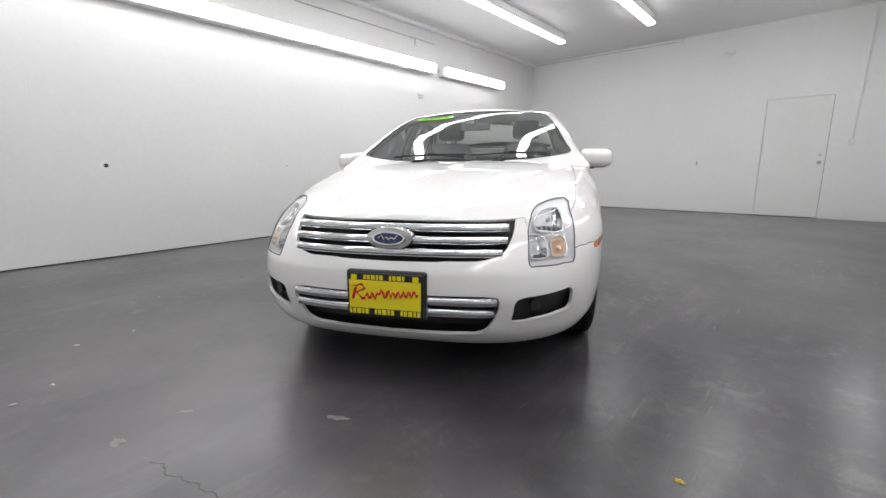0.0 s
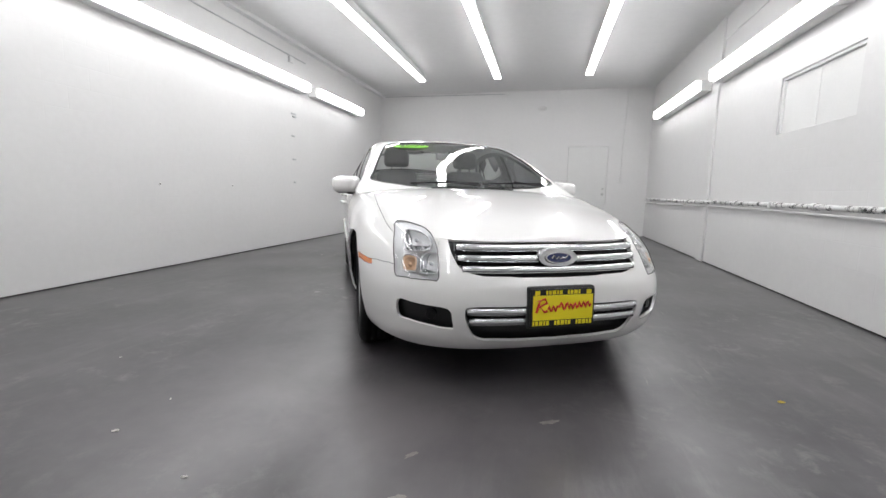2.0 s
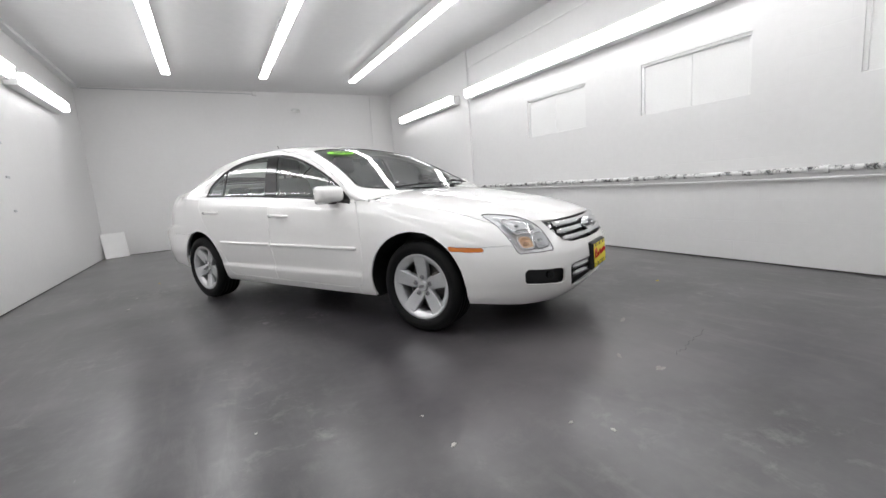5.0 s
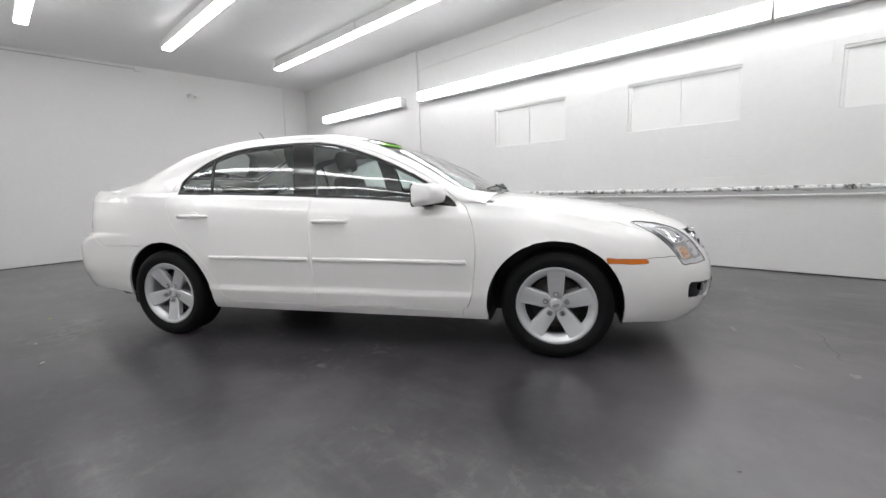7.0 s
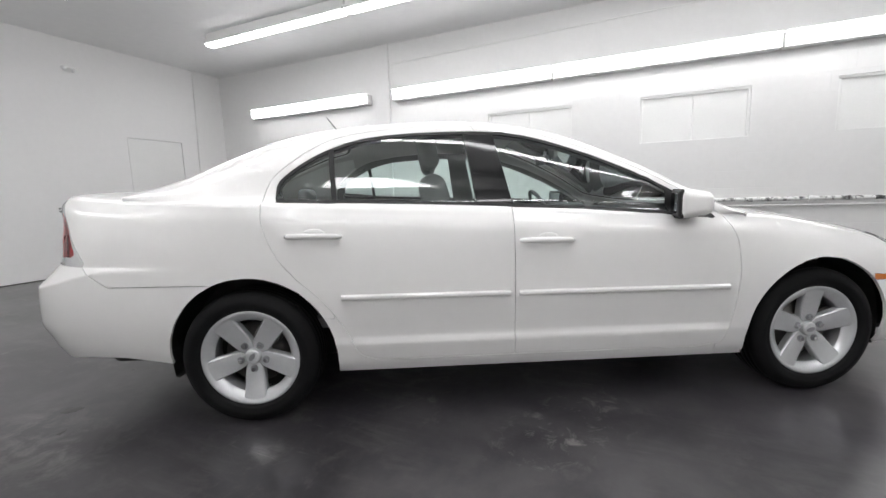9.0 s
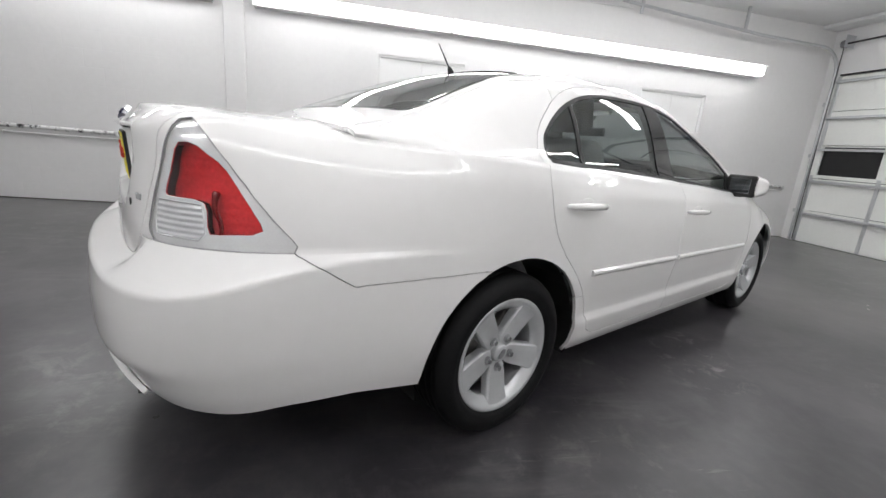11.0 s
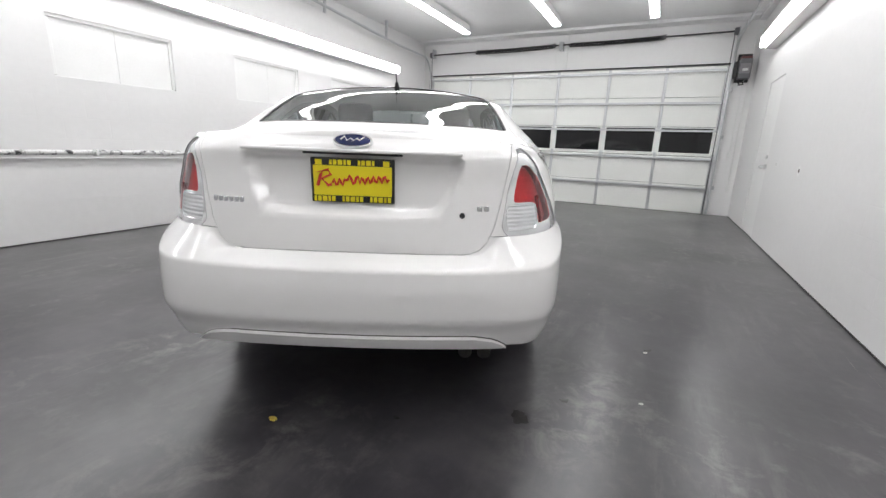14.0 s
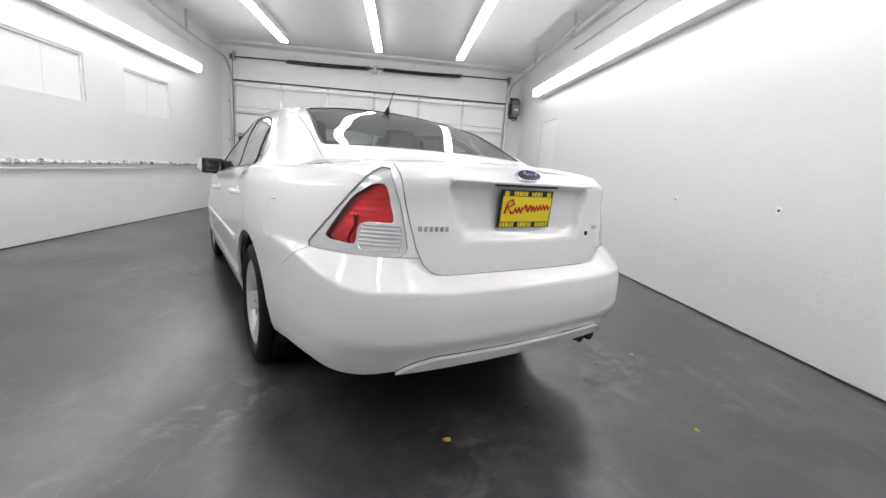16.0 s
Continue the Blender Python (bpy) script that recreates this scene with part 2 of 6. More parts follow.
def wall_with_holes(name, fixed, lo, hi, top, holes, along, label, material, thick=0.25):
    """A wall as one mesh: blocks left and right of, over and under each hole (a, b, z0, z1)."""
    bm = bmesh.new()
    def put(a, b, z0, z1):
        if b - a < 0.002 or z1 - z0 < 0.002:
            return
        if along == "y":
            box(bm, min(fixed, fixed + thick), max(fixed, fixed + thick), a, b, z0, z1)
        else:
            box(bm, a, b, min(fixed, fixed + thick), max(fixed, fixed + thick), z0, z1)
    at = lo
    for a, b, z0, z1 in sorted(holes):
        put(at, a, 0, top)
        put(a, b, 0, z0)
        put(a, b, z1, top)
        at = b
    put(at, hi, 0, top)
    bmesh.ops.remove_doubles(bm, verts=bm.verts, dist=0.0005)
    return tagged(part(name, bm, material), label, "wall", kind="structure")


WIN = [(-0.04, 1.12), (-2.0, -0.86), (-3.88, -2.76)]
WZ = (1.58, 2.14)
wall_with_holes("wall_east", XR, YG - 0.4, YB + 0.3, ZC, [(a, b, *WZ) for a, b in WIN], "y", "white painted concrete block wall with filled-in windows", BLOCK)
wall_with_holes("wall_west", XL, YG - 0.4, YB + 0.3, ZC, [(-4.46, -3.62, 0, 2.1)], "y", "white painted concrete block wall with fixing holes", BLOCK, -0.25)
wall_with_holes("wall_north", YB, XL, XR, ZC, [(DOOR_B[0], DOOR_B[1], 0, DOOR_B[2])], "x", "plain white painted wall with a flush door", PLASTER, 0.25)
GX = (-2.84, 3.05, 2.622)
wall_with_holes("wall_south", YG, XL, XR, ZC, [(GX[0], GX[1], 0, GX[2])], "x", "white painted wall above the garage door", PLASTER, -0.25)


def strip_lamp(name, axis_at, a, b, z, wall, group):
    """A fluorescent strip: white tray and glowing rounded diffuser. wall: 0 under the ceiling, else the wall's side."""
    x = axis_at
    e = empty(name, "lit white fluorescent strip light under the ceiling" if not wall else "lit white fluorescent strip light on the wall", "strip light", pose(x, (a + b) / 2, z), group)
    h = (b - a) / 2
    if wall:
        part("tray", boxed(min(-wall * 0.02, wall * 0.119), max(-wall * 0.02, wall * 0.119), -h, h, -0.088, 0.072, 0.008), TRIM, e)
        part("top_cover", boxed(min(-wall * 0.1, -wall * 0.021), max(-wall * 0.1, -wall * 0.021), -h, h, 0.0605, 0.0715, 0.004, 1), TRIM, e)
        part("diffuser", boxed(-0.035 - wall * 0.06, 0.035 - wall * 0.06, -h + 0.035, h - 0.035, -0.075, 0.06, 0.028, 4), DIFFUSER, e)
    else:
        part("tray", boxed(-0.07, 0.07, -h, h, 0.0, 0.04, 0.008), TRIM, e)
        part("spine", boxed(-0.035, 0.035, -h, h, 0.039, ZC - 3.213, 0.004, 1), TRIM, e)
        part("diffuser", boxed(-0.065, 0.065, -h + 0.02, h - 0.02, -0.03, 0.0, 0.012, 3), DIFFUSER_UP, e)
    return e


for x in (-1.58, -0.02, 1.715):
    n = 4
    for i in range(n):
        a = -4.9 + i * 9.68 / n
        strip_lamp("ceiling_strip_light", x, a, a + 9.68 / n - 0.02, 3.215, 0, "ceiling strip lights")
for a, b in ((-4.66, -2.24), (-2.22, 0.19), (0.21, 2.62), (3.08, 5.60)):
    strip_lamp("wall_strip_light", XR - 0.12, a, b, 2.56, 1, "wall strip lights")
for a, b in ((-4.60, -2.14), (-2.12, 0.37), (0.39, 2.83), (3.08, 5.04)):
    strip_lamp("wall_strip_light", XL + 0.12, a, b, 2.66, -1, "wall strip lights")

# ---- fillings of the openings ----
for k, (a, b) in enumerate(WIN):
    e = empty("window_%d" % (k + 1), "blocked window filled with white painted boards", "window", pose(XR, (a + b) / 2, WZ[0]), kind="structure")
    h = (b - a) / 2
    part("board", boxed(0.037, 0.10, -h, -0.001, 0.0, WZ[1] - WZ[0], 0.003, 1), TRIM, e)
    part("board", boxed(0.0355, 0.10, 0.001, h, 0.0, WZ[1] - WZ[0], 0.003, 1), TRIM, e)
    for nm, q in (("window_sill", (0.003, 0.07, -h, h, -0.012, 0.004)), ("window_frame", (0.012, 0.07, -h, h, WZ[1] - WZ[0] - 0.03, WZ[1] - WZ[0])), ("window_frame", (0.016, 0.07, -h, -h + 0.03, 0.012, WZ[1] - WZ[0] - 0.03)), ("window_frame", (0.016, 0.07, h - 0.03, h, 0.012, WZ[1] - WZ[0] - 0.03))):
        part(nm, boxed(*q, 0.003, 1), TRIM, e)


def flush_door(name, m, w, h, label, knob):
    """A plain leaf in its frame. Its face looks along -y of m."""
    e = empty(name, label, "door", m, kind="structure")
    part("door_leaf", boxed(-w / 2 + 0.006, w / 2 - 0.006, 0.006, 0.05, 0.012, h - 0.006, 0.003, 1), TRIM, e)
    for nm, q in (("door_stop", (-w / 2, w / 2, 0.055, 0.12, h - 0.003, h + 0.0)), ("door_back", (-w / 2, w / 2, 0.06, 0.14, 0.0, h))):
        part(nm, boxed(*q), GAPSHADE if nm == "door_back" else TRIM, e)
    # a black strip stands in for the shaded gap under the leaf
    part("under_door_shade", boxed(-w / 2 + 0.004, w / 2 - 0.004, 0.002, 0.05, 0.0005, 0.0115), DARK, e, "black strip as the shaded gap under the door")
    for nm, zz, r in (("door_knob", 0.955, 0.026), ("deadbolt", 1.08, 0.022)):
        bm = bmesh.new()
        rod(bm, (knob, 0.006, zz), (knob, -0.012, zz), r + 0.004, sides=20)
        if nm == "door_knob":
            bmesh.ops.create_uvsphere(bm, u_segments=16, v_segments=10, radius=r, matrix=pose(knob, -0.045, zz))
            rod(bm, (knob, -0.01, zz), (knob, -0.04, zz), 0.011, sides=12)
        part(nm, bm, SATIN0, e)
    return e


# grey of the door's back sheet, giving the gap round the leaf its shade
GAPSHADE = surface("grey_gap_shade", (0.2, 0.2, 0.2), 0.7, vary=0.1)
FOOTSHADE = surface("wall_foot_shade", (0.05, 0.047, 0.045), 0.8, vary=0.5, scale=5)
SATIN0 = surface("brushed_nickel", (0.6, 0.6, 0.59), 0.3, 0.9, vary=0.05, scale=30)
flush_door("door_1", pose((DOOR_B[0] + DOOR_B[1]) / 2, YB, 0), DOOR_B[1] - DOOR_B[0], DOOR_B[2], "closed flush white door in the back wall", 0.37)
flush_door("door_2", pose(XL, -4.04, 0, 0, 0, 90), 0.84, 2.1, "closed flush white door in the side wall", 0.34)

# ---- garage door ----
GD = empty("garage_door", "closed white sectional garage door with dark windows", "garage door", pose((GX[0] + GX[1]) / 2, YG + 0.05, 0), kind="structure")
GW, SEC = GX[1] - GX[0], 0.522
COLS = 6
for k in range(5):
    z0, z1 = k * SEC + 0.006, (k + 1) * SEC - 0.002
    h = GW / 2
    if k != 2:
        sec = part("door_section", boxed(-h, h, -0.05, -0.008, z0, z1, 0.006, 2), DOORPAINT, GD)
    else:
        sec = part("door_section", boxed(-h, h, -0.05, -0.008, z0, z0 + 0.055, 0.004, 1), DOORPAINT, GD, "glazed section")
        part("top_rail", boxed(-h, h, -0.05, -0.008, z1 - 0.022, z1, 0.004, 1), DOORPAINT, sec)
        for c in range(COLS):
            a = -h + GW * c / COLS + 0.05
            part("pane", boxed(a, a + GW / COLS - 0.10, -0.04, -0.03, z0 + 0.055, z1 - 0.022), NIGHT, sec, "dark window pane")
    for c in range(COLS + 1):
        x = min(max(-h + GW * c / COLS, -h + 0.035), h - 0.035)
        w = 0.055 if k == 2 else 0.026
        part("stile", boxed(x - w, x + w, -0.052 if k == 2 else -0.008, 0.006, z0 + 0.003, z1 - 0.003, 0.004, 1), DOORPAINT if k == 2 else ALU, sec)
        if 0 < k:
            part("hinge", boxed(x - 0.025, x + 0.025, 0.007, 0.016, z0 - 0.045, z0 + 0.045, 0.003, 1), ALU, sec)
    # stiffening truss across the section
    zt = (0.468, 0.998, 1.50, 1.985, 2.53)[k]
    bm = bmesh.new()
    box(bm, -h + 0.02, h - 0.02, 0.007, 0.055, zt - 0.018, zt - 0.012)
    box(bm, -h + 0.02, h - 0.02, 0.007, 0.055, zt + 0.012, zt + 0.018)
    box(bm, -h + 0.02, h - 0.02, 0.050, 0.055, zt - 0.0121, zt + 0.0121)
    part("truss", bm, ALU, sec, "galvanised stiffening truss")
part("bottom_seal", boxed(-GW / 2, GW / 2, -0.04, -0.014, -0.0, 0.006), DARK, GD)
# black strip draws the dark line along the door's top edge
part("top_strip", boxed(-GW / 2 - 0.02, GW / 2 + 0.02, -0.046, -0.02, GX[2] + 0.002, GX[2] + 0.026, 0.004, 1), DARK, GD, "black strip along the top of the door")
part("night_outside", boxed(-GW / 2, GW / 2, -0.20, -0.19, 0.0, GX[2]), DARK, GD)

for sgn, x in ((1, GX[1] + 0.02), (-1, GX[0] - 0.02)):
    tr = empty("door_track", "galvanised garage door track with bracket", "door track", pose(x, YG, 0), "garage door tracks")
    arc = [(0, 0.09 + 0.38 * (1 - math.cos(a)), 2.62 + 0.38 * math.sin(a)) for a in np.linspace(0, math.pi / 2, 8)]
    bm = bmesh.new()
    tube(bm, [(0, 0.09, 0.01), (0, 0.09, 2.3)] + arc + [(0, 1.6, 3.02), (0, 3.9, 3.16)], 0.022, 8)
    part("rail", bm, ALU, tr)
    for y, z in ((0.05, 0.5), (0.05, 1.4), (0.05, 2.2)):
        part("bracket", boxed(-0.02, 0.05 * sgn + (0.02 if sgn > 0 else 0.0), 0.0, 0.085, z - 0.03, z + 0.03, 0.004, 1) if sgn > 0 else boxed(-0.06, 0.02, 0.0, 0.085, z - 0.03, z + 0.03, 0.004, 1), ALU, tr)
    for y in (1.9, 3.6):
        part("hanger", boxed(-0.015, 0.015, y - 0.02, y + 0.02, 3.04, ZC - 0.001, 0.002, 1), ALU, tr)
    part("jamb_angle", boxed(-0.03, 0.03, 0.001, 0.06, 0.0, 2.66, 0.004, 1), TRIM, tr)

SH = empty("torsion_spring_shaft", "black torsion springs on a steel shaft above the garage door", "spring shaft", pose(0, YG + 0.12, 3.10))
bm = bmesh.new()
rod(bm, (-2.86, 0, 0.03), (3.06, 0, -0.03), 0.0135, sides=12)
part("shaft", bm, DARK, SH)
for x0, x1 in ((0.25, 1.93), (-1.73, -0.07)):
    bm = bmesh.new()
    n = 60
    pts = []
    for k in range(n * 8 + 1):
        a = math.tau * k / 8
        x = x0 + (x1 - x0) * k / (n * 8)
        pts.append((x, 0.036 * math.cos(a), 0.036 * math.sin(a) - 0.01 - x * 0.01 - 0.012 * math.sin(math.pi * k / (n * 8))))
    tube(bm, pts, 0.010, 5)
    part("spring", bm, DARK, SH, "black coiled spring")
    part("winding_cone", rod(bmesh.new(), (x0 - 0.03, 0, -x0 * 0.01), (x0 + 0.05, 0, -x0 * 0.01), 0.045, 0.03, 16), GREYPLASTIC, SH)
part("centre_bracket", boxed(0.06, 0.14, -0.119, 0.03, -0.10, 0.06, 0.006, 1), ALU, SH)
part("centre_pad", boxed(-0.02, 0.22, -0.119, -0.095, -0.46, 0.2, 0.004, 1), TRIM, SH)
for x in (-2.82, 3.03):
    part("cable_drum", rod(bmesh.new(), (x - 0.03, 0, -x * 0.01), (x + 0.03, 0, -x * 0.01), 0.065, 0.055, 24), GREYPLASTIC, SH, "grey cable drum")
    part("end_bracket", boxed(x - 0.045, x - 0.038, -0.119, 0.06, -0.09, 0.09, 0.002, 1), ALU, SH)

for x in (-2.80, 3.01):
    part("lift_cable", rod(bmesh.new(), (x, 0.03, -0.03), (x, -0.02, -3.07), 0.006, sides=8), DARK, SH, "dark lifting cable")

OP = empty("door_opener", "grey jackshaft garage door opener on the wall", "door opener", pose(-3.02, YG, 2.58))
part("motor_housing", boxed(-0.10, 0.08, 0.02, 0.22, -0.22, 0.10, 0.02, 3), GREYPLASTIC, OP)
part("control_cover", boxed(-0.085, 0.065, 0.222, 0.232, -0.14, 0.02, 0.006, 1), surface("light_grey_plastic", (0.30, 0.29, 0.30), 0.5), OP)
part("warning_label", boxed(-0.05, 0.03, 0.2325, 0.2335, -0.10, -0.06), TRIM, OP, "white label")
part("top_cap", boxed(-0.09, 0.07, 0.03, 0.21, 0.10, 0.135, 0.01, 2), surface("dark_red_plastic", (0.14, 0.05, 0.05), 0.5), OP)
part("mounting_plate", boxed(-0.12, 0.10, 0.0, 0.02, -0.26, 0.2, 0.004, 1), DARK, OP)
part("chain_guard", boxed(0.085, 0.145, 0.05, 0.19, -0.20, 0.06, 0.012, 2), DARK, OP)
bm = bmesh.new()
tube(bm, [(-0.02, 0.10, -0.22), (-0.03, 0.11, -0.30), (0.03, 0.11, -0.31), (0.05, 0.10, -0.23)], 0.012, 8)
part("release_cord", bm, DARK, OP)
for x, z0, z1 in ((-3.06, 1.15, 2.36), (-3.13, 0.55, 3.05)):
    c = empty("conduit", "thin white conduit on the wall", "conduit", pose(x, YG + 0.014, 0))
    part("pipe", rod(bmesh.new(), (0, 0, z0), (0, 0, z1), 0.010, sides=10), TRIM, c)
    part("junction_box", boxed(-0.03, 0.03, -0.013, 0.03, z0 - 0.10, z0, 0.004, 1), TRIM, c)

# ---- pipes along the window wall ----
PIPEPAINT = surface("chipped_white_pipe_paint", (0.74, 0.74, 0.73), 0.5, vary=0.08, scale=6, grime=(0.015, 0.015, 0.015), grime_at=0.49)
pp = empty("wall_pipe", "white painted pipe with black chipped patches along the wall", "pipe", pose(XR - 0.06, 0, 0.862))
ys = np.linspace(-5.7, 6.3, 121)
part("pipe", tube(bmesh.new(), [(0.004 * math.sin(y * 2.1), y, 0.004 * math.sin(y * 1.3)) for y in ys], [0.024 + 0.004 * noise.noise(Vector((y * 4, 0, 0))) for y in ys], 12), PIPEPAINT, pp, smooth=True)
for y in (-4.9, -3.3, -0.8, 0.9, 2.4, 4.2, 5.8):
    b = part("pipe_clamp", boxed(-0.032, 0.059, y - 0.012, y + 0.012, -0.032, 0.034, 0.004, 1), TRIM, pp)
for y in (-4.2, -2.6, -1.2, 0.2, 1.7, 3.4):
    part("coupling", rod(bmesh.new(), (0, y - 0.03, 0), (0, y + 0.03, 0), 0.034, sides=14), PIPEPAINT, pp)
tp = empty("thin_pipe", "thin sagging white pipe under the larger one", "pipe", pose(XR - 0.05, 0, 0.80))
part("pipe", tube(bmesh.new(), [(0, y, 0.012 * math.sin(y * 0.9)) for y in ys], 0.011, 8), TRIM, tp, smooth=True)
for y in (-4.4, -0.75, 3.0, 5.4):
    part("pipe_clip", boxed(-0.014, 0.049, y - 0.01, y + 0.01, 0.012 * math.sin(y * 0.9) - 0.015, 0.012 * math.sin(y * 0.9) + 0.016, 0.003, 1), TRIM, tp)

# thin dark strips stand in for the contact shade where walls meet the floor
for nm, q in (("foot_shade_west", (XL + 0.0005, XL + 0.006, YG, -4.47, 0.0005, 0.011)), ("foot_shade_north", (XL + 0.01, DOOR_B[0] - 0.001, YB - 0.006, YB - 0.0005, 0.0005, 0.011)), ("foot_shade_east", (XR - 0.006, XR - 0.0005, YG, YB - 0.01, 0.0005, 0.011))):
    tagged(part(nm, boxed(*q), FOOTSHADE), "dark strip as contact shade between floor and wall", "trim", kind="structure")
tagged(part("foot_shade_west_far", boxed(XL + 0.0005, XL + 0.006, -3.61, YB - 0.01, 0.0005, 0.011), FOOTSHADE), "dark strip as contact shade between floor and wall", "trim", kind="structure")

# ---- pilaster, beams, conduits and small fittings ----
tagged(part("pilaster_trim", boxed(XR - 0.03, XR - 0.0005, 2.74, 2.98, 0.0, ZC - 0.0005, 0.006, 1), BLOCK), "shallow white painted pilaster", "pilaster", kind="structure")
tagged(part("ceiling_trim", boxed(XL + 0.0005, XL + 0.10, YG, YB - 0.0005, ZC - 0.06, ZC - 0.0005, 0.01, 2), CEILING), "painted batten along the ceiling edge", "trim", kind="structure")
tagged(part("lintel_trim", boxed(XL + 0.11, XR - 0.001, YG + 0.001, YG + 0.30, ZC - 0.05, ZC - 0.0005, 0.01, 2), CEILING), "painted batten above the garage door", "trim", kind="structure")
c = empty("conduit", "thin grey conduit with a white box on the wall", "conduit", pose(XL, 0, 3.115))
part("pipe", rod(bmesh.new(), (0.012, -3.2, 0), (0.012, 2.95, 0), 0.0095, sides=8), ALU, c)
part("junction_box", boxed(0.0, 0.05, 2.44, 2.54, -0.12, -0.02, 0.008, 2), TRIM, c)
c = empty("conduit", "thin white conduit between the wall lights", "conduit", pose(XR, 0, 3.0))
part("pipe", tube(bmesh.new(), [(-0.012, 2.70, -0.45), (-0.012, 2.70, 0.05), (-0.012, -2.4, 0.16)], 0.008, 8), TRIM, c)
c = empty("conduit", "thin white conduit along the back wall", "conduit", pose(0, YB, 3.30))
part("pipe", rod(bmesh.new(), (-3.1, -0.012, 0.02), (0.0, -0.012, 0.0), 0.008, sides=8), ALU, c)
part("junction_box", boxed(-0.05, 0.05, -0.05, 0.0, -0.04, 0.05, 0.008, 2), TRIM, c)
c = empty("conduit", "white conduit down to a light switch", "conduit", pose(2.70, YB, 0))
part("pipe", rod(bmesh.new(), (0.0, -0.012, 1.33), (0.04, -0.012, ZC - 0.002), 0.011, sides=8), TRIM, c)
part("switch_box", boxed(-0.035, 0.035, -0.045, 0.0, 1.22, 1.33, 0.006, 2), TRIM, c)
part("switch_lever", boxed(-0.006, 0.006, -0.058, -0.045, 1.265, 1.29, 0.002, 1), TRIM, c)
o = empty("wall_outlet", "white wall outlet with a plain cover", "outlet", pose(0.51, YB, 0.955))
part("cover", boxed(-0.036, 0.036, -0.006, 0.0, -0.058, 0.058, 0.004, 2), TRIM, o)
for z in (-0.02, 0.02):
    part("socket", boxed(-0.014, 0.014, -0.009, -0.006, z - 0.012, z + 0.012, 0.002, 1), GREYPLASTIC, o)
sm = empty("emergency_light", "round white twin-lamp fitting high on the wall", "wall light", pose(0.86, YB, 2.955))
bm = bmesh.new()
bmesh.ops.create_uvsphere(bm, u_segments=24, v_segments=12, radius=1, matrix=Matrix.Diagonal((0.10, 0.035, 0.05, 1)))
part("base", bm, TRIM, sm, smooth=True)
for x in (-0.045, 0.045):
    bm = bmesh.new()
    rod(bm, (x, -0.02, -0.01), (x * 1.2, -0.085, -0.045), 0.026, 0.034, 16)
    part("lamp_head", bm, TRIM, sm)

HOLE = surface("dark_hole", (0.05, 0.045, 0.04), 0.8, vary=0.3, scale=60)
for y, z, r in ((-2.10, 0.955, 0.036), (-0.10, 0.95, 0.016), (1.04, 0.953, 0.018), (-3.09, 1.0, 0.016)):
    f = empty("wall_anchor", "old fixing hole with chipped paint in the wall", "wall anchor", pose(XL, y, z), "wall anchors")
    bm = bmesh.new()
    n = 18
    outer = [bm.verts.new((0.004 + 0.003 * noise.noise(Vector((k, y, 1))), math.cos(math.tau * k / n) * r * (1.25 + 0.35 * noise.noise(Vector((k * 0.7, y, 0)))), math.sin(math.tau * k / n) * r * (1.2 + 0.3 * noise.noise(Vector((k * 0.9, 3, y)))))) for k in range(n)]
    rim = [bm.verts.new((0.0005, v.co.y * 1.25, v.co.z * 1.25)) for v in outer]
    mid = [bm.verts.new((0.002, v.co.y * 0.5, v.co.z * 0.5)) for v in outer]
    for k in range(n):
        j = (k + 1) % n
        bm.faces.new((rim[k], rim[j], outer[j], outer[k]))
        bm.faces.new((outer[k], outer[j], mid[j], mid[k]))
    part("plaster_ring", bm, TRIM, f)
    part("hole", rod(bmesh.new(), (0.0008, 0, 0), (0.0035, 0, 0), r * 0.55, sides=12), HOLE, f)
for z, w in ((2.19, 0.07), (1.82, 0.045), (1.43, 0.05), (1.04, 0.03)):
    f = empty("wall_bracket", "small grey metal bracket screwed to the wall", "bracket", pose(XL, 2.55 + 0.02 * math.sin(z * 9), z), "wall brackets")
    part("plate", boxed(0.0005, 0.012, -w, w, -0.012, 0.014, 0.003, 1), ALU, f)
    if w > 0.05:
        part("plate", boxed(0.0005, 0.02, -w * 0.5, w * 0.8, -0.06, -0.035, 0.003, 1), ALU, f)
bd = boxed(-0.20, 0.20, -0.012, 0.012, 0.0, 0.50, 0.003, 1)
tagged(part("leaning_board", bd, TRIM, at=pose(-2.99, 6.33, 0.005, -14, 0, 22)), "white painted board leaning in the room's corner", "board")

# ---- car: a white sedan, 4.83 m long, nose towards -y of its own axes, left side at +x ----
def curve(*pairs):
    """A smooth function through (a, b) pairs."""
    xs, ys = np.array([p[0] for p in pairs], float), np.array([p[1] for p in pairs], float)
    h = np.diff(xs)
    sl = np.diff(ys) / h
    m = np.zeros(len(xs))
    m[0], m[-1] = sl[0], sl[-1]
    for i in range(1, len(xs) - 1):
        if sl[i - 1] * sl[i] > 0:
            w1, w2 = 2 * h[i] + h[i - 1], h[i] + 2 * h[i - 1]
            m[i] = (w1 + w2) / (w1 / sl[i - 1] + w2 / sl[i])
    def f(x):
        x = float(min(max(x, xs[0]), xs[-1]))
        i = min(max(int(np.searchsorted(xs, x)) - 1, 0), len(h) - 1)
        t = (x - xs[i]) / h[i]
        return float((2 * t**3 - 3 * t**2 + 1) * ys[i] + (t**3 - 2 * t**2 + t) * h[i] * m[i] + (-2 * t**3 + 3 * t**2) * ys[i + 1] + (t**3 - t**2) * h[i] * m[i + 1])
    return f


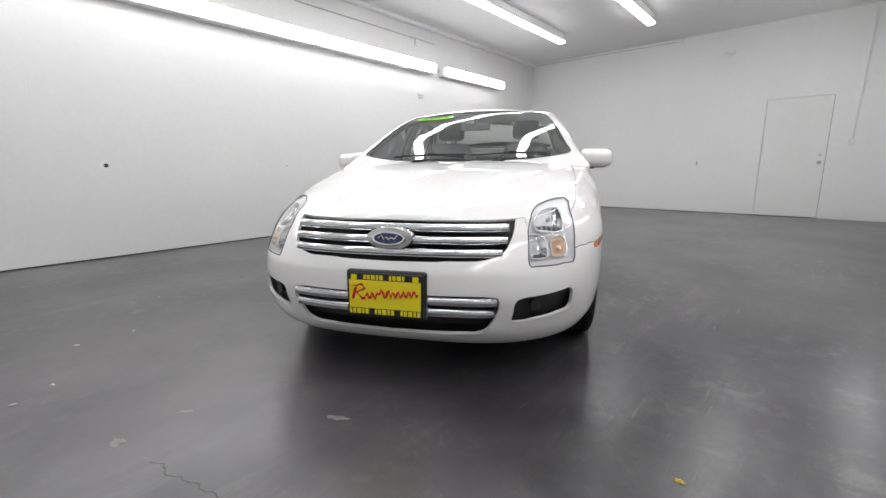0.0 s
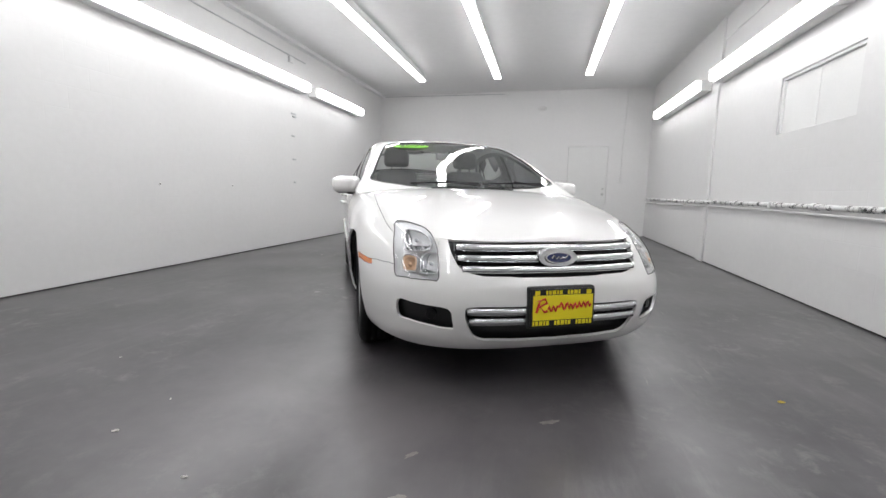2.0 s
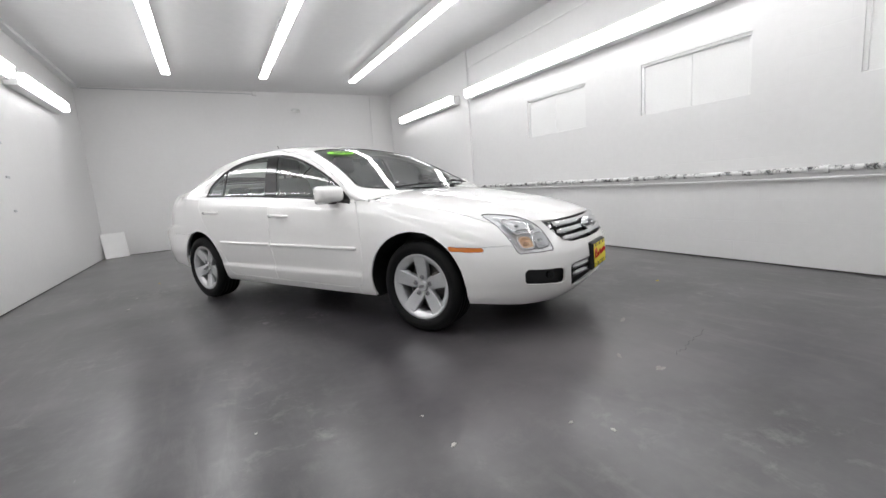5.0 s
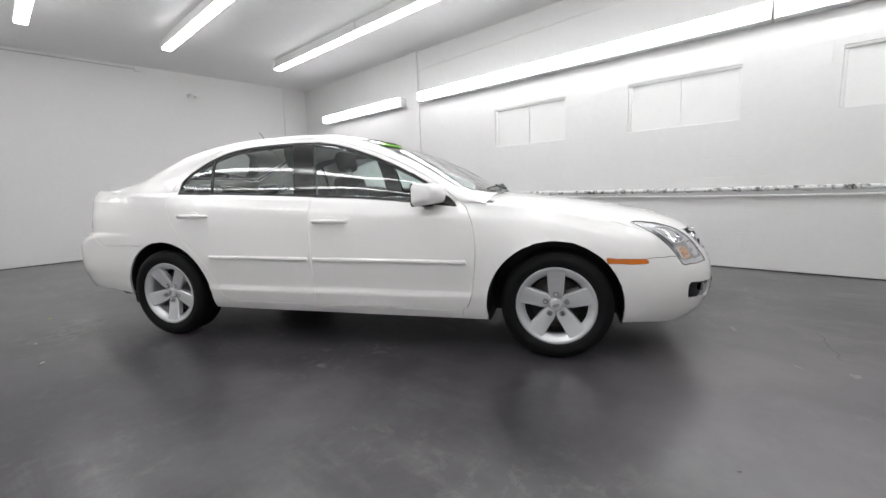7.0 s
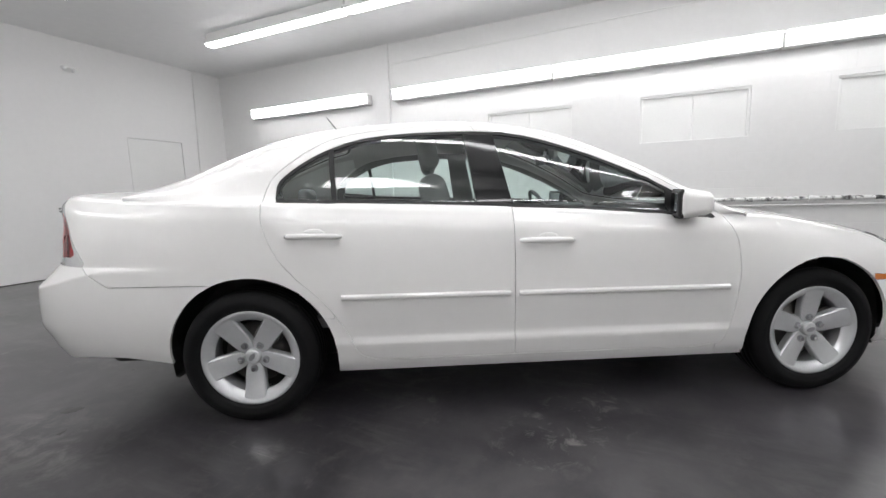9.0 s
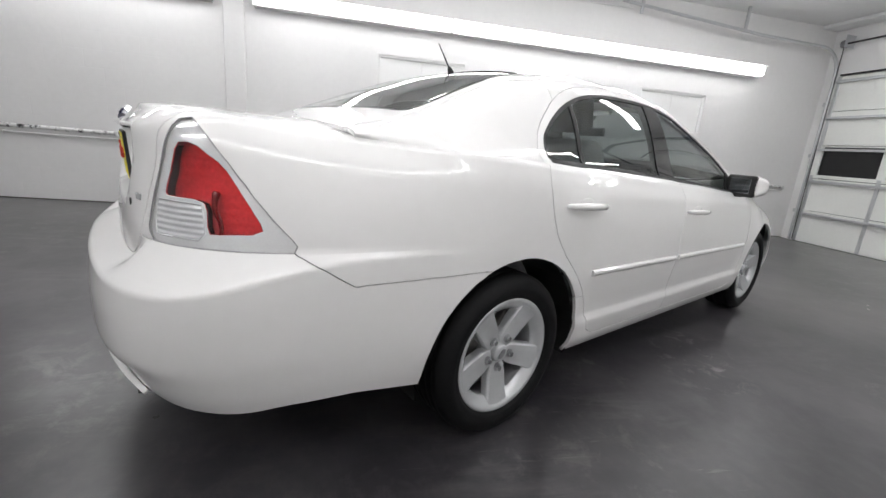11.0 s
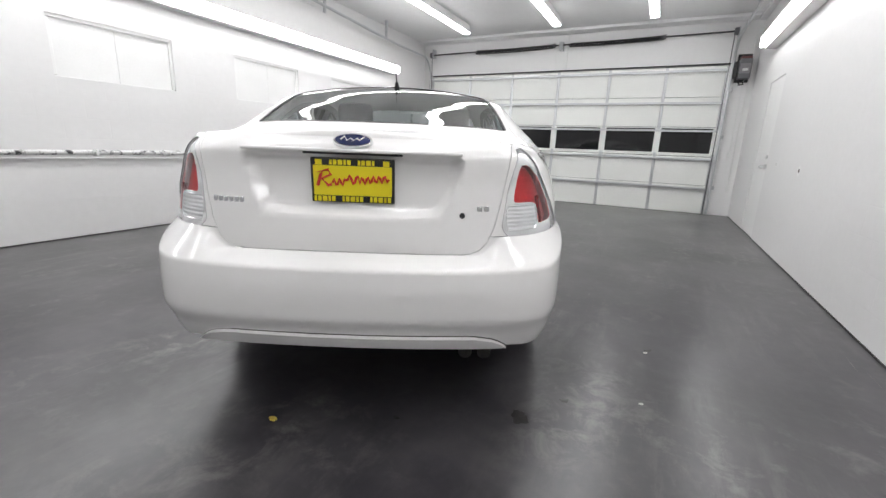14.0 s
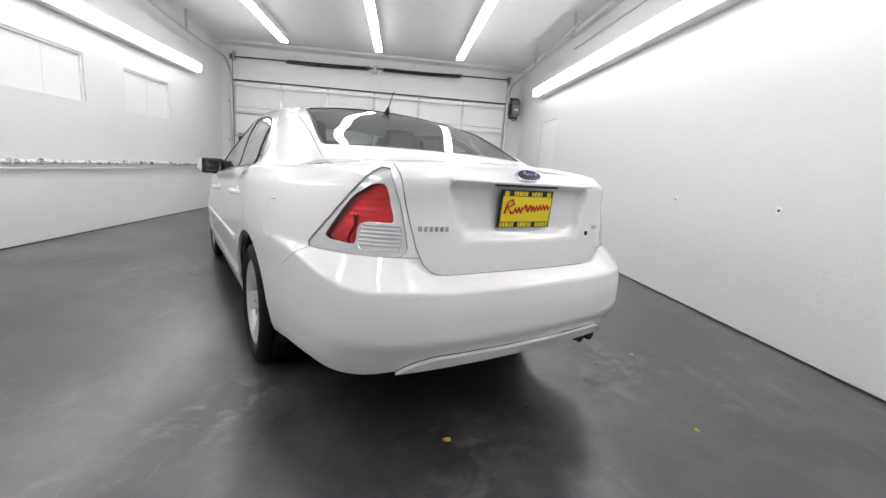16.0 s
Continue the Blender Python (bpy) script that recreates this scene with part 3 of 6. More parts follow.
def rounded(points, times=2, closed=True):
    """A polygon with its corners rounded off."""
    pts = [np.array(p, float) for p in points]
    for _ in range(times):
        out = []
        for i, p in enumerate(pts):
            q = pts[(i + 1) % len(pts)]
            out += [p * 0.75 + q * 0.25, p * 0.25 + q * 0.75]
        pts = out
    return np.array(pts)


def soft(points, r=0.014):
    """A polygon with each corner rounded off over the distance r."""
    pts = [np.array(p, float) for p in points]
    out = []
    for a, b, c in zip(pts[-1:] + pts[:-1], pts, pts[1:] + pts[:1]):
        u, v = a - b, c - b
        p, q = b + u * min(r / np.hypot(*u), 0.45), b + v * min(r / np.hypot(*v), 0.45)
        out += [p, (p + 2 * b + q) / 4, q]
    return np.array(out)


def inside(poly):
    """Signed distance to a polygon in a plane (minus inside), for an array of points."""
    a = np.asarray(poly, float)
    b = np.roll(a, -1, 0)
    def f(p):
        p = np.asarray(p, float)
        d = np.full(len(p), 1e9)
        odd = np.zeros(len(p), bool)
        for u, v in zip(a, b):
            e = v - u
            t = np.clip(((p - u) @ e) / max(e @ e, 1e-12), 0, 1)
            d = np.minimum(d, np.hypot(*(p - u - t[:, None] * e).T))
            cross = (u[1] > p[:, 1]) != (v[1] > p[:, 1])
            with np.errstate(divide="ignore", invalid="ignore"):
                odd ^= cross & (p[:, 0] < (v[0] - u[0]) * (p[:, 1] - u[1]) / (v[1] - u[1] + 1e-30) + u[0])
        return np.where(odd, -d, d)
    return f


R2 = math.sqrt(0.5)
SIDE = lambda c: c[:, [1, 2]]
FRONT = lambda c: c[:, [0, 2]]
TOP = lambda c: c[:, [0, 1]]
NOSE = lambda c: np.stack([(c[:, 0] + c[:, 1]) * R2, c[:, 2]], 1)
TAIL = lambda c: np.stack([(c[:, 0] - c[:, 1]) * R2, c[:, 2]], 1)

# lengthwise shape
nose_y = curve((0.18, -2.262), (0.24, -2.325), (0.30, -2.355), (0.42, -2.376), (0.50, -2.370), (0.56, -2.348), (0.60, -2.326), (0.66, -2.294), (0.70, -2.272), (0.735, -2.242), (0.80, -2.2))
tail_y = curve((0.60, 2.375), (0.70, 2.375), (0.85, 2.362), (0.95, 2.350), (1.03, 2.355), (1.045, 2.350), (1.065, 2.330), (1.09, 2.30), (1.11, 2.28))
bumper_y = curve((0.20, 2.33), (0.30, 2.39), (0.36, 2.422), (0.41, 2.444), (0.455, 2.470), (0.475, 2.476), (0.56, 2.474), (0.64, 2.464), (0.70, 2.452), (0.8, 2.43))
shoulder_z = curve((-2.45, 0.702), (-2.28, 0.705), (-2.2, 0.714), (-2.12, 0.732), (-2.05, 0.748), (-1.85, 0.785), (-1.6, 0.832), (-1.3, 0.878), (-1.0, 0.905), (-0.7, 0.918), (0.0, 0.955), (0.6, 0.985), (1.1, 1.010), (1.5, 1.030), (1.9, 1.050), (2.18, 1.066), (2.30, 1.073), (2.38, 1.078), (2.45, 1.08))
bottom_z = curve((-2.45, 0.2), (-2.2, 0.205), (-1.85, 0.225), (-1.0, 0.222), (0.8, 0.222), (1.5, 0.265), (1.65, 0.285), (1.8, 0.308), (1.95, 0.325), (2.1, 0.325), (2.25, 0.312), (2.36, 0.322), (2.42, 0.347), (2.48, 0.362))
lower_in = curve((0.18, 0.085), (0.235, 0.05), (0.27, 0.032), (0.33, 0.018), (0.37, 0.010), (0.45, 0.005), (0.62, 0.0), (1.1, 0.0))
crease_in = curve((0.1, 0.0), (0.36, 0.0), (0.372, 0.001), (0.390, 0.013), (0.42, 0.012), (0.5, 0.005), (0.58, 0.0), (1.1, 0.0))
upper_in = curve((0.0, 0.055), (0.025, 0.042), (0.05, 0.026), (0.075, 0.014), (0.11, 0.008), (0.2, 0.002), (0.35, 0.0))
hood_z = curve((-2.3, 0.708), (-2.25, 0.724), (-2.15, 0.762), (-2.0, 0.807), (-1.7, 0.865), (-1.4, 0.912), (-1.1, 0.948), (-0.9, 0.96), (0.5, 1.0), (1.6, 1.105), (1.8, 1.108), (2.0, 1.108), (2.2, 1.109), (2.3, 1.104), (2.36, 1.085))
half_w = lambda y: 0.902
roof_z = curve((-1.10, 0.94), (-0.85, 1.062), (-0.6, 1.19), (-0.35, 1.302), (-0.12, 1.378), (0.15, 1.428), (0.4, 1.446), (0.65, 1.445), (0.9, 1.424), (1.15, 1.374), (1.4, 1.285), (1.62, 1.188), (1.76, 1.130), (1.9, 1.095))
rail_x = curve((-1.08, 0.82), (-1.0, 0.81), (-0.82, 0.765), (-0.55, 0.705), (-0.25, 0.652), (0.0, 0.638), (0.6, 0.636), (0.9, 0.638), (1.15, 0.64), (1.4, 0.64), (1.62, 0.66), (1.8, 0.69), (1.9, 0.70))
rail_z = curve((-1.08, 0.895), (-1.0, 0.93), (-0.82, 1.035), (-0.55, 1.185), (-0.25, 1.308), (0.0, 1.366), (0.3, 1.39), (0.6, 1.385), (0.9, 1.362), (1.15, 1.324), (1.4, 1.240), (1.62, 1.146), (1.8, 1.092), (1.9, 1.068))
MID = 1.2
front_p = curve((0.2, 3.15), (0.45, 3.08), (0.6, 2.85), (0.8, 2.68))


def ledge_top(x):
    """Where the bumper's ledge meets the body above it: lower under the lid, higher under the lamps."""
    k = min(max((x - 0.44) / 0.10, 0), 1)
    return 0.69 + 0.065 * k * k * (3 - 2 * k)


def ledge_edge(turn):
    """The bumper's upper edge, rising round the corner to the tip of the lamp."""
    k = min(max((turn - 0.74) / 0.30, 0), 1)
    return 0.652 + 0.085 * k * k * (3 - 2 * k)


def rear_outline(turn, z):
    """The tail in plan: the upper body with the squarer bumper standing proud below it. turn: from the tail's middle to the flank."""
    c, d = math.cos(turn), math.sin(turn)
    def shape(p, end, bow):
        r = (c ** p + d ** p) ** (-1 / p)
        x, y = r * d, r * c
        return 0.902 * x * (1 - 0.12 * y ** 1.5), MID + y * (end - MID) - bow * x * x * y
    xu, yu = shape(5.0, tail_y(max(z, 0.6)), 0.04)
    xb, yb = shape(7.5, bumper_y(min(z, 0.8)), 0.085)
    top = ledge_top(xu)
    w = min(max((top - z) / (top - ledge_edge(turn)), 0), 1)
    return xu + (xb - xu) * w, yu + (yb - yu) * w


def ring_point(s, z):
    """The body's outline in plan at the height z. s: ("f", angle), ("m", y) or ("r", angle)."""
    kind, a = s
    if kind == "m":
        return half_w(a), a
    if kind == "r":
        return rear_outline(a, z)
    p = front_p(z)
    x = 0.902 * max(math.sin(a), 0) ** (2 / p)
    r = max(math.cos(a), 0) ** (2 / p)
    k = min(r * 3, 1)
    return x * (1 - 0.012 * k * k * (3 - 2 * k)), -MID + r * (nose_y(z) + MID)


def ring_steps(step=0.03):
    def angles(p):
        t = np.linspace(0, 1, 500)
        return sorted({float(a) for a in np.r_[np.arcsin(t ** (p / 2)), np.arccos(t ** (p / 2))]})
    raw = [("f", a) for a in angles(front_p(0.5))]
    raw += [("m", -MID + 2.4 * i / 300) for i in range(1, 300)]
    raw += [("r", a) for a in np.linspace(math.pi / 2, 0, 1500)]
    pts = [ring_point(s, 0.5) for s in raw]
    run = np.r_[0, np.cumsum([math.dist(a, b) for a, b in zip(pts, pts[1:])])]
    n = round(run[-1] / step)
    want = np.linspace(0, run[-1], n + 1)
    return [raw[int(np.argmin(abs(run - w)))] for w in want]


STEPS = ring_steps()
ROWS_UP, ROWS_CAP, ROWS_SIDE, ROWS_ROOF = 46, 18, 12, 14


def body_half():
    """Half the outer skin (x >= 0): lower body, hood and deck, and cabin, in one mesh."""
    bm = bmesh.new()
    mark = bm.faces.layers.int.new("cabin")
    cols = []
    for s in STEPS:
        col = []
        x0, y0 = ring_point(s, 0.6)
        zs, zb = shoulder_z(y0), bottom_z(y0)
        for k in range(ROWS_UP + 1):
            z = zb + (zs - zb) * k / ROWS_UP
            if s[0] == "r":
                ledge = ledge_top(x0)
                low = ledge_edge(s[1]) - 0.004
                fit = zb + (low - 0.01 - zb) * k / 20 if k <= 20 else low + 0.008 * (k - 21) if k <= 22 else low + 0.008 + (ledge - low - 0.008) * (k - 22) / 6 if k <= 28 else ledge + (zs - ledge) * (k - 28) / (ROWS_UP - 28)
                m = min(max((y0 - 1.2) / 0.6, 0), 1)
                z += (fit - z) * m * m * (3 - 2 * m)
            x, y = ring_point(s, z)
            n = Vector((x / 0.9, 0, 0)) if s[0] == "m" else Vector((math.sin(s[1]), (-1 if s[0] == "f" else 1) * math.cos(s[1]), 0))
            if s[0] == "r":
                n = Vector((math.sin(s[1]) ** 4 / 0.9, math.cos(s[1]) ** 4 / 1.2, 0)).normalized()
            side = abs(n.x) ** 2 if s[0] != "m" else 1.0
            n.normalize()
            tuck = min(max((y0 - 1.5) / 0.3, 0), 1)
            off = lower_in(z - 0.1 * tuck) * (1 - 0.55 * tuck) * (0.35 + 0.65 * side) + upper_in(zs - z) * (0.25 + 0.75 * side) * (1 - 0.7 * min(max((y0 - 0.9) / 0.4, 0), 1) * min(max((1.78 - y0) / 0.3, 0), 1))
            # the doors stand in above a crease near their foot
            off += crease_in(z) * min(max((y0 + 1.02) / 0.12, 0), 1) * min(max((0.95 - y0) / 0.12, 0), 1)
            if y0 > 1.2 and z > 0.72:
                off += 0.055 * min((y0 - 1.2) / 0.8, 1.0) ** 1.5 * ((z - 0.72) / (zs - 0.72)) ** 1.6 * side
            if y0 < -0.9 and z > 0.60:
                off += 0.065 * min((-0.9 - y0) / 0.5, 1.0) * ((z - 0.60) / (zs - 0.60)) ** 1.5 * side
            x, y = (x - off * n.x, y - off * n.y) if s[0] != "m" else (x - off, y)
            col.append(bm.verts.new((max(x, 0) if 0 < s[1] or s[0] == "m" else 0.0, y, z)))
        cols.append(col)
    for a, b in zip(cols, cols[1:]):
        for k in range(ROWS_UP):
            bm.faces.new((a[k], b[k], b[k + 1], a[k + 1]))
    top = [c[-1] for c in cols]
    # hood and deck
    caps = []
    for v in top:
        x, y, z = v.co
        yc = y
        if y < -1.7:
            yc = -1.7 + (y + 1.7) * 0.96 + 0.0
        if y > 1.9:
            yc = 1.9 + (y - 1.9) * 0.97
        col = [v]
        for k in range(1, ROWS_CAP + 1):
            r = k / ROWS_CAP
            r = r * r * 0.35 + r * 0.65
            yy = y + (yc - y) * r
            crown = 1 - (1 - r) ** 2.6
            zz = z + (hood_z(yy) - z) * crown
            col.append(bm.verts.new((x * (1 - r), yy, zz)))
        caps.append(col)
    for a, b in zip(caps, caps[1:]):
        for k in range(ROWS_CAP):
            bm.faces.new((a[k], b[k], b[k + 1], a[k + 1]))[mark] = 2
    # cabin
    cabin = []
    for v in top:
        x, y, z = v.co
        if -1.07 < y < 1.88:
            xr, zr, zc = rail_x(y), rail_z(y), roof_z(y)
            col = [v]
            # shoulder under the side glass, running out along the pillars
            shelf = min(max((y + 0.98) / 0.3, 0), 1) * min(max((1.62 - y) / 0.45, 0), 1)
            shelf *= shelf * (3 - 2 * shelf)
            xs, z1 = x - 0.058 * shelf, z + 0.02 * shelf
            pts = []
            for k in range(1, ROWS_SIDE + 1):
                t = max(k - 2, 0) / (ROWS_SIDE - 2)
                bulge = 0.024 * math.sin(math.pi * t)
                pts.append((xs + (xr - xs) * t + bulge, z1 + (zr - z1) * t) if k > 1 else (x - 0.03 * shelf, z + 0.012 * shelf))
            for k in range(1, ROWS_ROOF + 1):
                t = k / ROWS_ROOF
                xx = xr * (1 - t)
                pts.append((xx, zr + (zc - zr) * (1 - (1 - t) ** 2.1)))
            for _ in range(3):
                pts = [pts[0]] + [tuple((np.array(pts[i - 1]) + 2 * np.array(pts[i]) + np.array(pts[i + 1])) / 4) for i in range(1, len(pts) - 1)] + [pts[-1]]
            col += [bm.verts.new((px, y, pz)) for px, pz in pts]
            cabin.append(col)
    start = len(bm.faces)
    made = []
    for a, b in zip(cabin, cabin[1:]):
        for k in range(ROWS_SIDE + ROWS_ROOF):
            made.append(bm.faces.new((a[k], b[k], b[k + 1], a[k + 1])))
    for i, f in enumerate(made):
        f[mark] = 1 if i % (ROWS_SIDE + ROWS_ROOF) < ROWS_SIDE else 3
    bm.normal_update()
    bm.faces.index_update()
    return bm, mark


def cut(bm, f, near=None):
    """Cuts new edges into the mesh along f = 0. f: values for an array of places; near: which places count."""
    bm.verts.ensure_lookup_table()
    bm.verts.index_update()
    co = np.array([v.co[:] for v in bm.verts])
    d = f(co)
    d[abs(d) < 2.6e-3] = 0.0
    ok = near(co) if near else np.ones(len(co), bool)
    zero = {v for i, v in enumerate(bm.verts) if d[i] == 0 and ok[i]}
    for e in list(bm.edges):
        i, j = e.verts[0].index, e.verts[1].index
        if ok[i] and ok[j] and d[i] * d[j] < 0:
            _, nv = bmesh.utils.edge_split(e, e.verts[0], abs(d[i]) / (abs(d[i]) + abs(d[j])))
            zero.add(nv)
    for face in list({fc for v in zero for fc in v.link_faces}):
        if not face.is_valid:
            continue
        on = [v for v in face.verts if v in zero]
        if len(on) == 2 and bm.edges.get(on) is None:
            bmesh.utils.face_split(face, on[0], on[1])
        elif len(on) > 2:
            done = False
            for a in range(len(on)):
                for b in range(a + 1, len(on)):
                    if not done and bm.edges.get((on[a], on[b])) is None:
                        done = True
                        bmesh.utils.face_split(face, on[a], on[b])


# outlines of the panels
DLO = rounded([(-0.925, 0.884), (-0.657, 1.068), (-0.417, 1.182), (-0.192, 1.268), (0.02, 1.326), (0.265, 1.340), (0.59, 1.333), (0.785, 1.308), (0.935, 1.254), (1.04, 1.193), (1.118, 1.128), (1.134, 1.105), (1.136, 1.03), (1.11, 1.022), (0.6, 1.003), (0.046, 0.973), (-0.5, 0.934), (-0.86, 0.895)], 1)
DOORS = rounded([(-0.93, 0.905), (-0.67, 1.090), (-0.43, 1.204), (-0.2, 1.290), (0.02, 1.352), (0.27, 1.370), (0.60, 1.365), (0.85, 1.330), (0.97, 1.282), (1.055, 1.226), (1.155, 1.140), (1.188, 1.06), (1.18, 0.90), (1.105, 0.735), (0.915, 0.56), (0.825, 0.40), (0.775, 0.283), (0.5, 0.282), (0.0, 0.280), (-0.5, 0.278), (-0.93, 0.276), (-0.965, 0.35), (-0.99, 0.5), (-1.0, 0.64), (-0.99, 0.78), (-0.96, 0.86)], 1)
HOOD = rounded([(-0.1, -2.6), (0.46, -2.6), (0.495, -2.2), (0.55, -2.13), (0.61, -2.06), (0.68, -1.97), (0.715, -1.86), (0.732, -1.6), (0.735, -1.2), (0.725, -1.03), (0.71, -0.955), (0.45, -1.03), (-0.1, -1.055)], 1)
CABIN_HOLE = rounded([(-0.2, -1.06), (0.45, -1.035), (0.71, -0.96), (0.80, -0.99), (0.9, -0.95), (0.95, 0.0), (0.9, 1.4), (0.80, 1.62), (0.69, 1.74), (0.4, 1.735), (-0.2, 1.735)], 1)
SHIELD = rounded([(-0.4, -1.09), (0.0, -1.09), (0.40, -1.05), (0.70, -0.91), (0.745, -0.86), (0.70, -0.76), (0.60, -0.36), (0.555, -0.20), (0.50, -0.155), (0.25, -0.125), (0.0, -0.115), (-0.4, -0.115)], 1)
BACKLIGHT = soft([(-0.4, 0.955), (0.0, 0.955), (0.40, 0.985), (0.545, 1.025), (0.578, 1.25), (0.612, 1.50), (0.622, 1.635), (0.30, 1.672), (0.0, 1.682), (-0.4, 1.682)], 0.03)
DECK = rounded([(-0.2, 1.70), (0.58, 1.70), (0.615, 1.76), (0.605, 1.95), (0.565, 2.2), (0.55, 2.6), (-0.2, 2.6)], 1)
LID = rounded([(-0.2, 0.688), (0.40, 0.688), (0.455, 0.705), (0.49, 0.76), (0.525, 0.90), (0.553, 1.07), (0.56, 1.2), (-0.2, 1.2)], 1)
GRILLE = rounded([(-0.2, 0.74), (0.30, 0.74), (0.470, 0.735), (0.472, 0.66), (0.448, 0.60), (0.42, 0.572), (0.30, 0.560), (-0.2, 0.553)], 1)
INTAKE = rounded([(-0.2, 0.425), (0.41, 0.432), (0.435, 0.42), (0.425, 0.36), (0.385, 0.288), (0.34, 0.265), (-0.2, 0.255)], 1)
FOG = soft([(-1.287, 0.405), (-1.275, 0.418), (-1.04, 0.438), (-1.014, 0.43), (-1.017, 0.355), (-1.035, 0.345), (-1.275, 0.323), (-1.289, 0.335)])
LAMP = soft([(-0.815, 0.772), (-0.92, 0.768), (-1.03, 0.750), (-1.105, 0.722), (-1.145, 0.690), (-1.178, 0.65), (-1.218, 0.552), (-1.215, 0.534), (-0.985, 0.536), (-0.962, 0.60), (-0.90, 0.70), (-0.86, 0.742)])
TLAMP = rounded([(-1.262, 0.762), (-1.268, 0.80), (-1.235, 0.93), (-1.20, 1.03), (-1.175, 1.075), (-1.13, 1.055), (-1.06, 0.985), (-0.96, 0.865), (-0.865, 0.765), (-0.88, 0.752), (-1.06, 0.757), (-1.24, 0.755)], 1)
RED = soft([(-1.220, 0.872), (-1.203, 0.932), (-1.182, 1.008), (-1.134, 1.010), (-1.105, 0.990), (-1.052, 0.955), (-0.993, 0.875), (-0.950, 0.812), (-0.962, 0.796), (-1.086, 0.790), (-1.09, 0.860), (-1.110, 0.872)])
CLEAR = soft([(-1.246, 0.866), (-1.098, 0.862), (-1.088, 0.770), (-1.249, 0.774)], 0.022)
VALANCE = rounded([(-0.2, 0.408), (0.40, 0.406), (0.48, 0.398), (0.535, 0.375), (0.585, 0.33), (0.61, 0.1), (-0.2, 0.1)], 1)
MARKER = np.array([(-1.92, 0.556), (-1.705, 0.566), (-1.705, 0.594), (-1.92, 0.581)])
FUEL = rounded([(1.60, 0.74), (1.78, 0.74), (1.78, 0.90), (1.60, 0.90)], 2)
POCKET = rounded([(-0.2, 1.034), (0.37, 1.034), (0.39, 1.028), (0.355, 0.93), (0.325, 0.84), (0.29, 0.812), (-0.2, 0.812)], 1)
ARCHES = ((-1.43, 0.318, 0.372), (1.272, 0.31, 0.383))


def arch(y, z, r):
    return lambda c: np.hypot(c[:, 1] - y, (c[:, 2] - z) * np.where(c[:, 2] < z, 0.55, 1.0)) - r


def skin():
    bm, mark = body_half()
    flank = lambda c: c[:, 0] > 0.5
    nose = lambda c: (c[:, 1] < -1.5) & (c[:, 2] < 0.80)
    tail = lambda c: c[:, 1] > 1.4
    f = lambda poly, view: (lambda c, g=inside(poly): g(view(c)))
    for a in ARCHES:
        cut(bm, arch(*a), lambda c: (c[:, 0] > 0.5) & (c[:, 2] < 0.75))
    cut(bm, f(DOORS, SIDE), flank)
    cut(bm, f(DLO, SIDE), flank)
    cut(bm, lambda c: inside(DLO)(SIDE(c)) + 0.014, flank)
    for y0, y1 in ((0.046, 0.118), (0.215, 0.262), (0.885, 0.912), (0.862, 0.888), (-0.685, -0.685), (0.062, 0.19)):
        cut(bm, lambda c: c[:, 1] - (y0 + (y1 - y0) * np.clip(c[:, 2] - 0.97, 0 if y0 == 0.062 else -1, 1) / 0.32), lambda c: (c[:, 0] > 0.5) & (c[:, 1] > -1) & (c[:, 1] < 1.1) & (c[:, 2] > (0.1 if y0 == 0.062 else 0.8)))
    up = lambda c: (c[:, 2] > 0.70) & (c[:, 1] < -0.7)
    cut(bm, f(HOOD, TOP), up)
    cut(bm, f(CABIN_HOLE, TOP), lambda c: (c[:, 2] > 0.8))
    cut(bm, f(SHIELD, TOP), lambda c: (c[:, 2] > 0.8) & (c[:, 1] < 0.1))
    cut(bm, lambda c: inside(SHIELD)(TOP(c)) + 0.012, lambda c: (c[:, 2] > 0.8) & (c[:, 1] < 0.1))
    cut(bm, f(BACKLIGHT, TOP), lambda c: (c[:, 2] > 1.0) & (c[:, 1] > 0.8))
    cut(bm, lambda c: inside(BACKLIGHT)(TOP(c)) + 0.014, lambda c: (c[:, 2] > 1.0) & (c[:, 1] > 0.8))
    cut(bm, f(DECK, TOP), lambda c: (c[:, 1] > 1.5) & (c[:, 2] > 1.0))
    cut(bm, f(LID, FRONT), lambda c: c[:, 1] > 2.05)
    cut(bm, f(POCKET, FRONT), lambda c: c[:, 1] > 2.2)
    cut(bm, lambda c: inside(POCKET)(FRONT(c)) + 0.03, lambda c: c[:, 1] > 2.2)
    cut(bm, f(GRILLE, FRONT), lambda c: c[:, 1] < -2.0)
    cut(bm, f(INTAKE, FRONT), lambda c: c[:, 1] < -2.0)
    cut(bm, f(FOG, NOSE), nose)
    cut(bm, f(LAMP, NOSE), lambda c: c[:, 1] < -1.5)
    cut(bm, f(TLAMP, TAIL), tail)
    cut(bm, f(RED, TAIL), tail)
    cut(bm, f(CLEAR, TAIL), tail)
    cut(bm, f(VALANCE, FRONT), lambda c: (c[:, 1] > 2.0) & (c[:, 2] < 0.5))
    cut(bm, f(MARKER, SIDE), lambda c: (c[:, 0] > 0.6) & (c[:, 1] < -1.4))
    cut(bm, f(FUEL, SIDE), lambda c: (c[:, 0] > 0.6) & (c[:, 1] > 1.4))
    # seams between bumpers and fenders
    cut(bm, lambda c: c[:, 2] - 0.586, lambda c: (c[:, 1] < -1.55) & (c[:, 0] > 0.45))
    cut(bm, lambda c: c[:, 2] - (0.665 + np.clip(c[:, 1] - 1.9, 0, 0.14) * 0.64), lambda c: (c[:, 1] > 1.4) & (c[:, 0] > 0.3))
